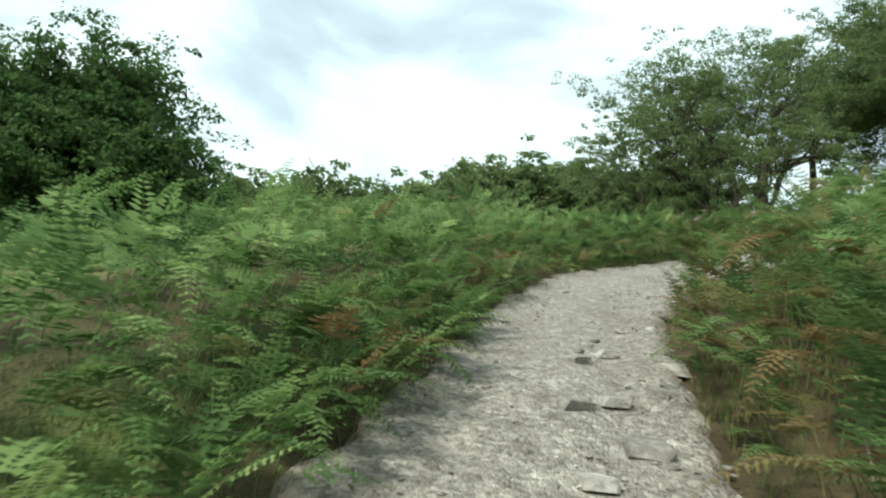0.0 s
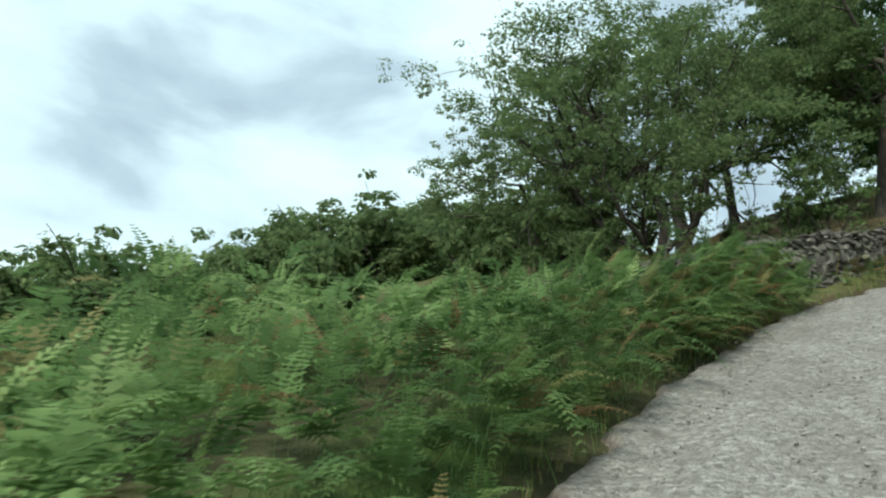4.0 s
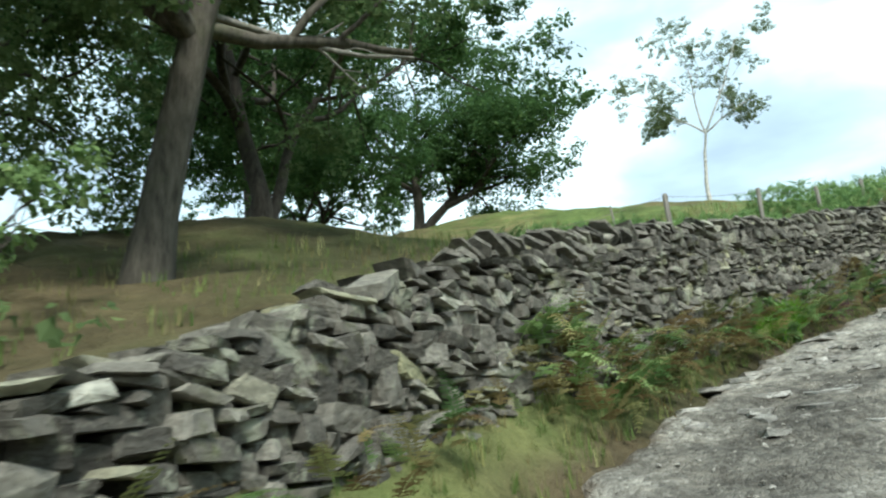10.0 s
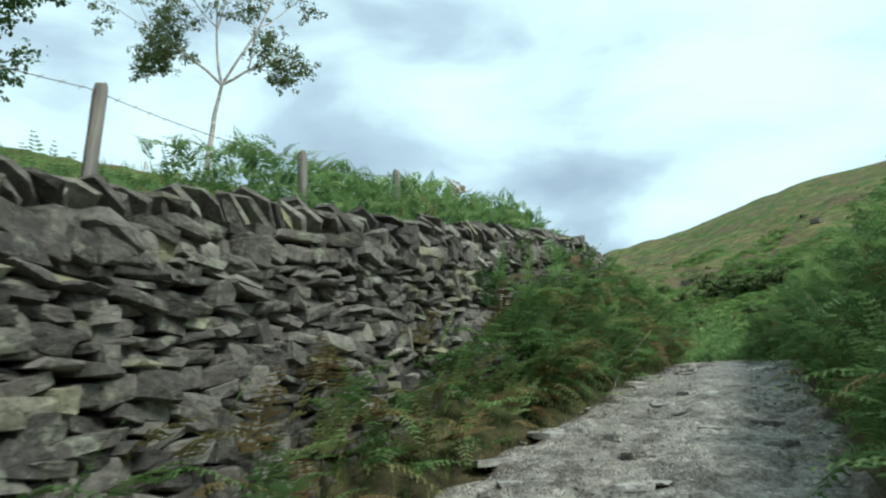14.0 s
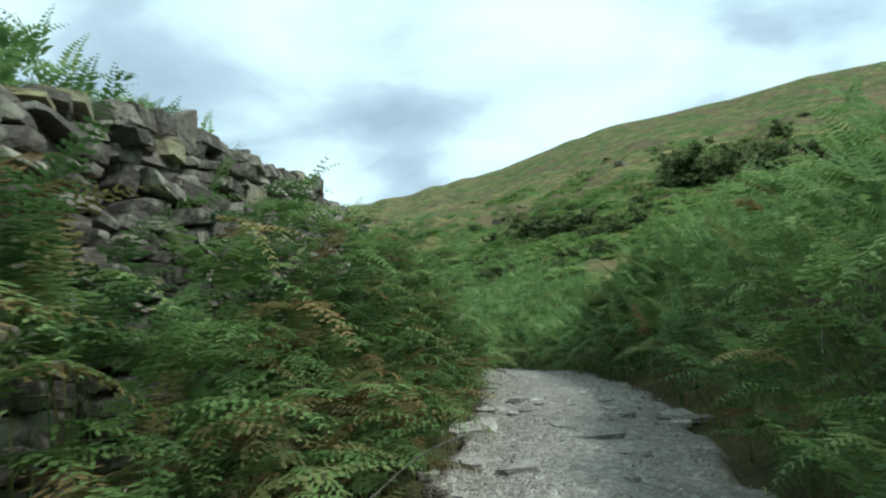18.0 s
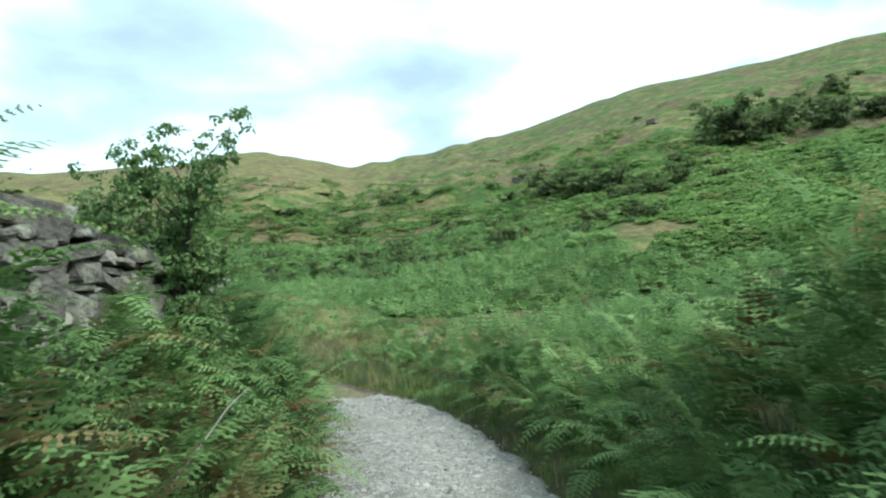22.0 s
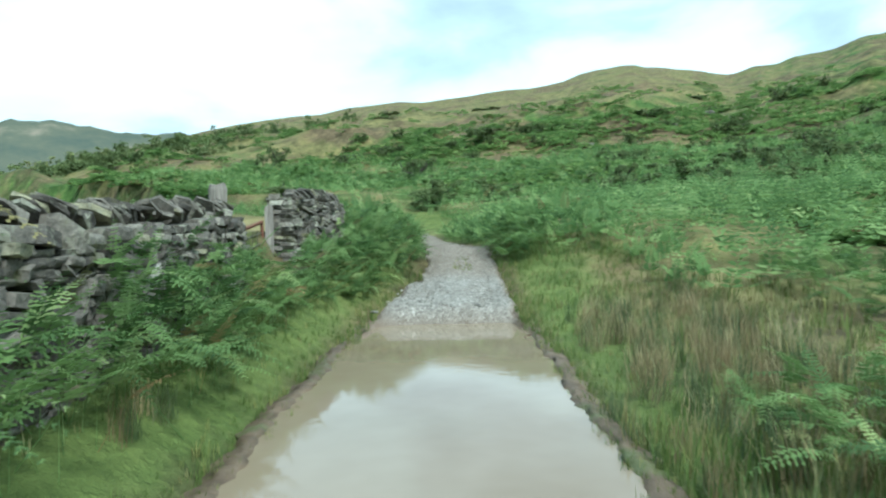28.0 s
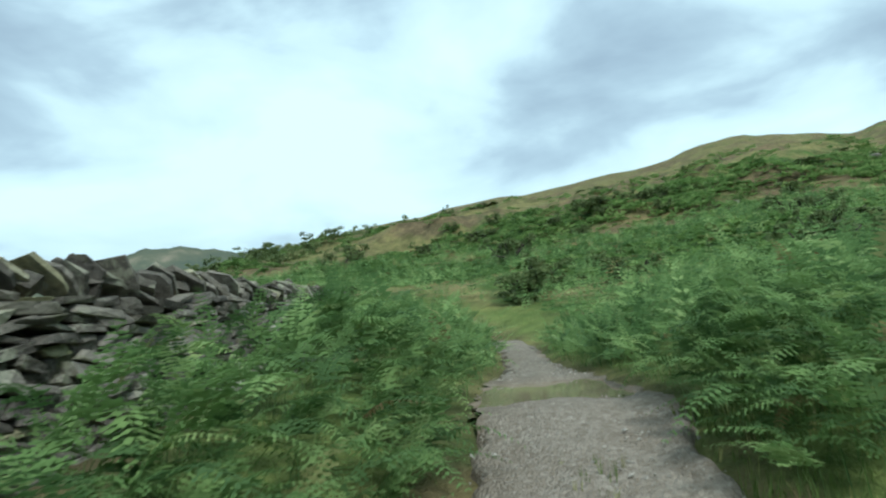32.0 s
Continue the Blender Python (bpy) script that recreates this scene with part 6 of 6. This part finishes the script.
def field_gate():
    a, b = np.array([73.05, 28.72, 10.76]), np.array([76.13, 30.76, 11.02])
    root = new("field_gate")
    root.location = Vector(a)
    tagged(root, "closed rusty tubular steel field gate between stone walls", "gate")
    run = b - a
    down = np.array([0, 0, -1.0])
    v, f = tube([np.zeros(3), run * 0.5 + (0, 0, -0.02), run], [0.045] * 3, 10)
    mesh_object("top_rail", v, f, M_RUST, root, "thick red-brown rusty tube", True)
    for u in (0.0, 1.0):
        v, f = tube([run * u, run * u + down * 1.05], [0.042, 0.042], 8)
        upright = mesh_object("upright", v, f, M_RUST, root, smooth=True)
    for k in range(4):
        q = down * (0.26 + 0.25 * k)
        v, f = tube([q, run * 0.5 + q + (0, 0, 0.01), run + q], [0.016] * 3, 6)
        mesh_object("rail", v, f, M_GREYRAIL, root, smooth=True)
    for u in (0.2, 0.42, 0.64, 0.82):
        v, f = tube([run * u + down * 0.16, run * u + down * 1.02], [0.011, 0.011], 5)
        mesh_object("stay", v, f, M_GREYRAIL, root, smooth=True)
    for k in (0.2, 0.85):
        v, f = tube([run + down * k, run + down * k + run / np.linalg.norm(run) * 0.16], [0.02, 0.02], 6)
        mesh_object("hinge", v, f, M_RUST, upright, smooth=True)


field_gate()


def rusty_bracket():
    x, y = 69.9, 26.55
    z = float(height(x, y)[0])
    root = new("scrap_frame")
    root.location = (x, y, z)
    tagged(root, "bent rusty red steel frame leaning on the wall", "scrap")
    v, f = tube([(0, 0, 0.3), (-0.18, 0.10, 0.75), (0.35, 0.30, 0.80)], [0.035] * 3, 6)
    mesh_object("bar", v, f, M_RUST, root)
    v, f = tube([(0, 0, 0.3), (0.22, -0.05, 0.0)], [0.035] * 2, 6)
    mesh_object("bar", v, f, M_RUST, root)


rusty_bracket()


def wall_climber(name, x, y, seed, tall):
    """A leafy shoot that grows up out of the wall foot."""
    return tree(name, (x, y), "thin leafy shoot growing up against the wall", "sapling", seed,
                [((0.1, 0.05, 1), tall, 0.014), ((-0.15, 0, 1), tall * 0.6, 0.010)], [(8, 0.25, 0.6, 0.1)], (300, 0.12, 0.14, 0.8), M_BARK, M_SAPLEAF)


wall_climber("shoot", 70.2, 26.45, 151, 2.2)
wall_climber("shoot", 24.9, 21.75, 152, 1.1)


def brushwood():
    """Bleached twigs and old wire thrown along the top of the low wall."""
    rng = np.random.RandomState(161)
    root = new("brushwood")
    tagged(root, "tangle of bleached dead branches along the low wall top", "brushwood")
    p = dense(WALL_WEST[:5], 0.3, 3)
    for k in range(90):
        i = int(np.clip(rng.normal(len(p) * 0.52, len(p) * 0.26), 3, len(p) - 4))
        w = p[i + 1] - p[i - 1]; w /= np.linalg.norm(w)
        o = p[i] + np.array([-w[1], w[0], 0]) * rng.uniform(-0.2, 0.9) + np.array([0, 0, rng.uniform(-0.05, 0.12)])
        way = w * rng.choice([-1, 1]) + rng.normal(0, 0.45, 3) * np.array([1, 1, 0.45]) + np.array([0, 0, 0.08])
        q, r = limb(rng, o, way, rng.uniform(0.4, 1.3), rng.uniform(0.003, 0.009), 0.22, -0.03, 7)
        v, f = tube(q, r, 4)
        mesh_object("branch", v, f, M_DEADWOOD, root)


brushwood()


def bare_bough(name, base, way, length, r, seed, label, bark=None):
    rng = np.random.RandomState(seed)
    root = new(name)
    root.location = base
    tagged(root, label, "branch")
    q, rad = limb(rng, (0, 0, 0), way, length, r, 0.16, -0.03, 9)
    v, f = tube(q, rad, 6)
    bough = mesh_object("bough", v, f, bark or M_DEADWOOD, root, smooth=True)
    for k in range(11 if bark else 5):
        i = rng.randint(5, 9) if bark else rng.randint(3, 9)
        p2, r2 = limb(rng, q[i], (q[min(i + 1, 9)] - q[i - 1]) + rng.normal(0, 0.2, 3), length * 0.25, rad[i] * 0.5, 0.3, 0.0, 5)
        v, f = tube(p2, r2, 4)
        mesh_object("twig", v, f, bark or M_DEADWOOD, bough)


bare_bough("dead_bough", (15.7, 26.3, 12.45), (1.0, -0.02, 0.0), 4.6, 0.075, 171, "bare bleached bough jutting from the pale trunk")
bare_bough("oak_bough", (16.0, 26.4, 13.6), (1.0, -0.12, 0.32), 11.5, 0.09, 172, "long leafless dark bough hanging out over the wall", M_BARK)


def dead_stems():
    """Dry bracken stalks that lean out over the track edge."""
    rng = np.random.RandomState(181)
    root = new("dead_stalks")
    tagged(root, "dry straw-coloured bracken stalks leaning out of the green", "stalks")
    for s, d in [(62 + 1.3 * k + rng.uniform(-.4, .4), 1.45 + rng.uniform(0, 0.5)) for k in range(14)] + [(58 + 1.5 * k, -1.75 - rng.uniform(0, 0.6)) for k in range(12)] + [(3 + 2 * k, -2.2) for k in range(5)]:
        x, y = along(s, d)
        z = float(height(x, y)[0])
        q, r = limb(rng, (x, y, z), (rng.normal(0, 0.6), rng.normal(0, 0.6), 1.0), rng.uniform(0.8, 1.6), 0.009, 0.14, -0.06, 7)
        v, f = tube(q, r, 4)
        mesh_object("stalk", v, f, M_DEADWOOD, root)


dead_stems()


# ---- stones of the track ----
TRACK_STONE_DATA = stone_data(M_TRACKSTONE, "track_stone")


def track_height(s, d):
    bar = 0.13 * ease((s - 104.5) / 0.6) * ease((109.5 - s) / 3.5)
    return np.interp(s, LINE_S, LINE[:, 2]) + np.interp(s, *T_CROSS) * np.clip(d, -3, 3) + bar


def chip_mesh(rng):
    """A sharp little chip of slate: an uneven eight-faced splinter."""
    v = np.array([(0.5, 0, 0), (0, 0.5, 0), (-0.5, 0, 0), (0, -0.5, 0), (0, 0, 0.5), (0, 0, -0.5)], float) * rng.uniform(0.7, 1.25, (6, 1)) + rng.uniform(-0.14, 0.14, (6, 3))
    f = [(k, (k + 1) % 4, 4) for k in range(4)] + [((k + 1) % 4, k, 5) for k in range(4)]
    return v, np.array(f)


def track_stones():
    rng = np.random.RandomState(191)
    root = new("loose_stones")
    tagged(root, "loose pale slate stones bedded in the track", "stones", kind="structure")
    spots = []
    for s, d, size in [(8.6, -0.32, 0.34), (6.8, -0.33, 0.36), (7.2, -0.74, 0.30), (6.0, -0.93, 0.42), (8.9, -1.45, 0.34), (12.8, -1.4, 0.30), (9.2, -0.7, 0.26), (7.7, -1.2, 0.34), (5.2, -0.5, 0.3), (11.2, -1.3, 0.26),
                       (54.2, 1.5, 0.55), (54.4, 0.3, 0.50), (55.8, 0.1, 0.55), (58.6, 1.6, 0.35), (56.5, 1.5, 0.5), (57.5, 0.6, 0.45), (53.2, -0.4, 0.4), (105.0, -0.35, 0.16), (104.8, 1.8, 0.2), (87.4, -1.5, 0.2)]:
        spots.append((s, d, size, 0.42 if s < 20 else 0.17))
    while len(spots) < 300:
        k = rng.rand()
        if k < 0.16:
            s, size = rng.uniform(3, 16), 0.06 + 0.18 * rng.rand() ** 2.5
        elif k < 0.90:
            s, size = 45 + 27 * rng.rand() ** 1.5, 0.10 + 0.62 * rng.rand() ** 1.5
        else:
            s, size = rng.choice([rng.uniform(84, 88.5), rng.uniform(104.8, 108)]), 0.04 + 0.07 * rng.rand() ** 2
        d = rng.uniform(-np.interp(s, *T_RIGHT), np.interp(s, *T_LEFT)) * 0.95
        spots.append((s, d, size, rng.uniform(0.2, 0.42) if size < 0.2 or s < 20 else rng.uniform(0.10, 0.18)))
    for s, d, size, flat in spots:
        x, y = along(s, d)
        if size > 0.2 and 40 < s < 73:         # flagstones of broken bedrock, flush with the track
            ob = new("stone", TRACK_STONE_DATA[rng.randint(PLAIN, len(TRACK_STONE_DATA))])
            ob.parent = root
            ob.matrix_basis = pose(x, y, float(track_height(s, d)) - 0.018, rng.normal(0, 4), rng.normal(0, 4), rng.uniform(0, 360)) @ pose(0, 0, 0, 0, 90, 0) @ Matrix.Diagonal((0.07, size, size * rng.uniform(0.55, 0.9), 1))
            continue
        ob = new("stone", TRACK_STONE_DATA[rng.randint(PLAIN)])
        ob.parent = root
        ob.matrix_basis = pose(x, y, float(track_height(s, d)) - size * flat * (0.14 if size < 0.2 else 0.02 if s < 20 else 0.42), rng.normal(0, 8 if size < 0.2 else 3), rng.normal(0, 8 if size < 0.2 else 3), rng.uniform(0, 360)) @ Matrix.Diagonal((size, size * rng.uniform(0.55, 0.9), size * flat, 1))
    # gravel and chips, past counting
    n = 22000
    s = np.concatenate([rng.uniform(-2, 62, n // 2), rng.uniform(62, 120, n // 2)])
    heap = rng.uniform(0, 1, len(s)) < 0.16
    s[heap] = np.where(rng.rand(heap.sum()) < 0.55, rng.normal(106.0, 0.9, heap.sum()), rng.normal(86.6, 1.3, heap.sum()))
    lo, hi = -np.interp(s, *T_RIGHT), np.interp(s, *T_LEFT)
    d = lo + (hi - lo) * rng.uniform(0.04, 0.96, len(s))
    dry = ((s < 88.2) | (s > 104.9)) & ((s < 112.8) | (s > 116.2))
    s, d = s[dry], d[dry]
    x, y = along(s, d)
    size = 0.014 + 0.060 * rng.rand(len(s)) ** 3.5
    pos = np.stack([x, y, track_height(s, d) + size * 0.1], 1)
    pick = rng.randint(0, 4, len(s))
    chips = [chip_mesh(np.random.RandomState(192 + k)) for k in range(4)]
    vs, fs, o = [], [], 0
    for k in range(4):
        m = pick == k
        v, f = chips[k]
        a, b = spread(v, f, pos[m], rng.uniform(0, 6.283, m.sum()), np.stack([size[m], size[m] * 0.75, size[m] * 0.5], 1), rng.normal(0, 0.3, m.sum()))
        vs.append(a); fs.append(b + o); o += len(a)
    ob = mesh_object("gravel", np.concatenate(vs), np.concatenate(fs), M_GRAVEL)
    tagged(ob, "pale crushed slate gravel scattered over the track", "gravel", kind="stuff")


track_stones()


def hill_rocks():
    """Grey outcrops on the hillside."""
    rng = np.random.RandomState(201)
    root = None
    for x, y, r in [(122.5, 26.5, 0.9), (168, 33, 1.6), (150, 28, 1.2), (180, -2, 1.8), (205, -25, 2.2), (215, -40, 2.0), (190, 70, 1.4), (160, 56, 1.0), (147, 33, 1.1), (170, 18, 1.2), (135, 40, 0.7), (50.13, 13.96, 0.24)]:
        ob = new("boulder", WALL_STONE_DATA[rng.randint(PLAIN)])
        ob.matrix_basis = pose(x, y, float(height(x, y)[0]) - r * 0.05, 0, rng.normal(0, 6), rng.uniform(0, 360)) @ Matrix.Diagonal((r * 1.5, r * 1.2, r * 0.6, 1))
        tagged(ob, "weathered grey rock outcrop in the hillside bracken" if r > 0.3 else "small grey stone in the grass beside the track", "rock", "hillside rocks")


hill_rocks()
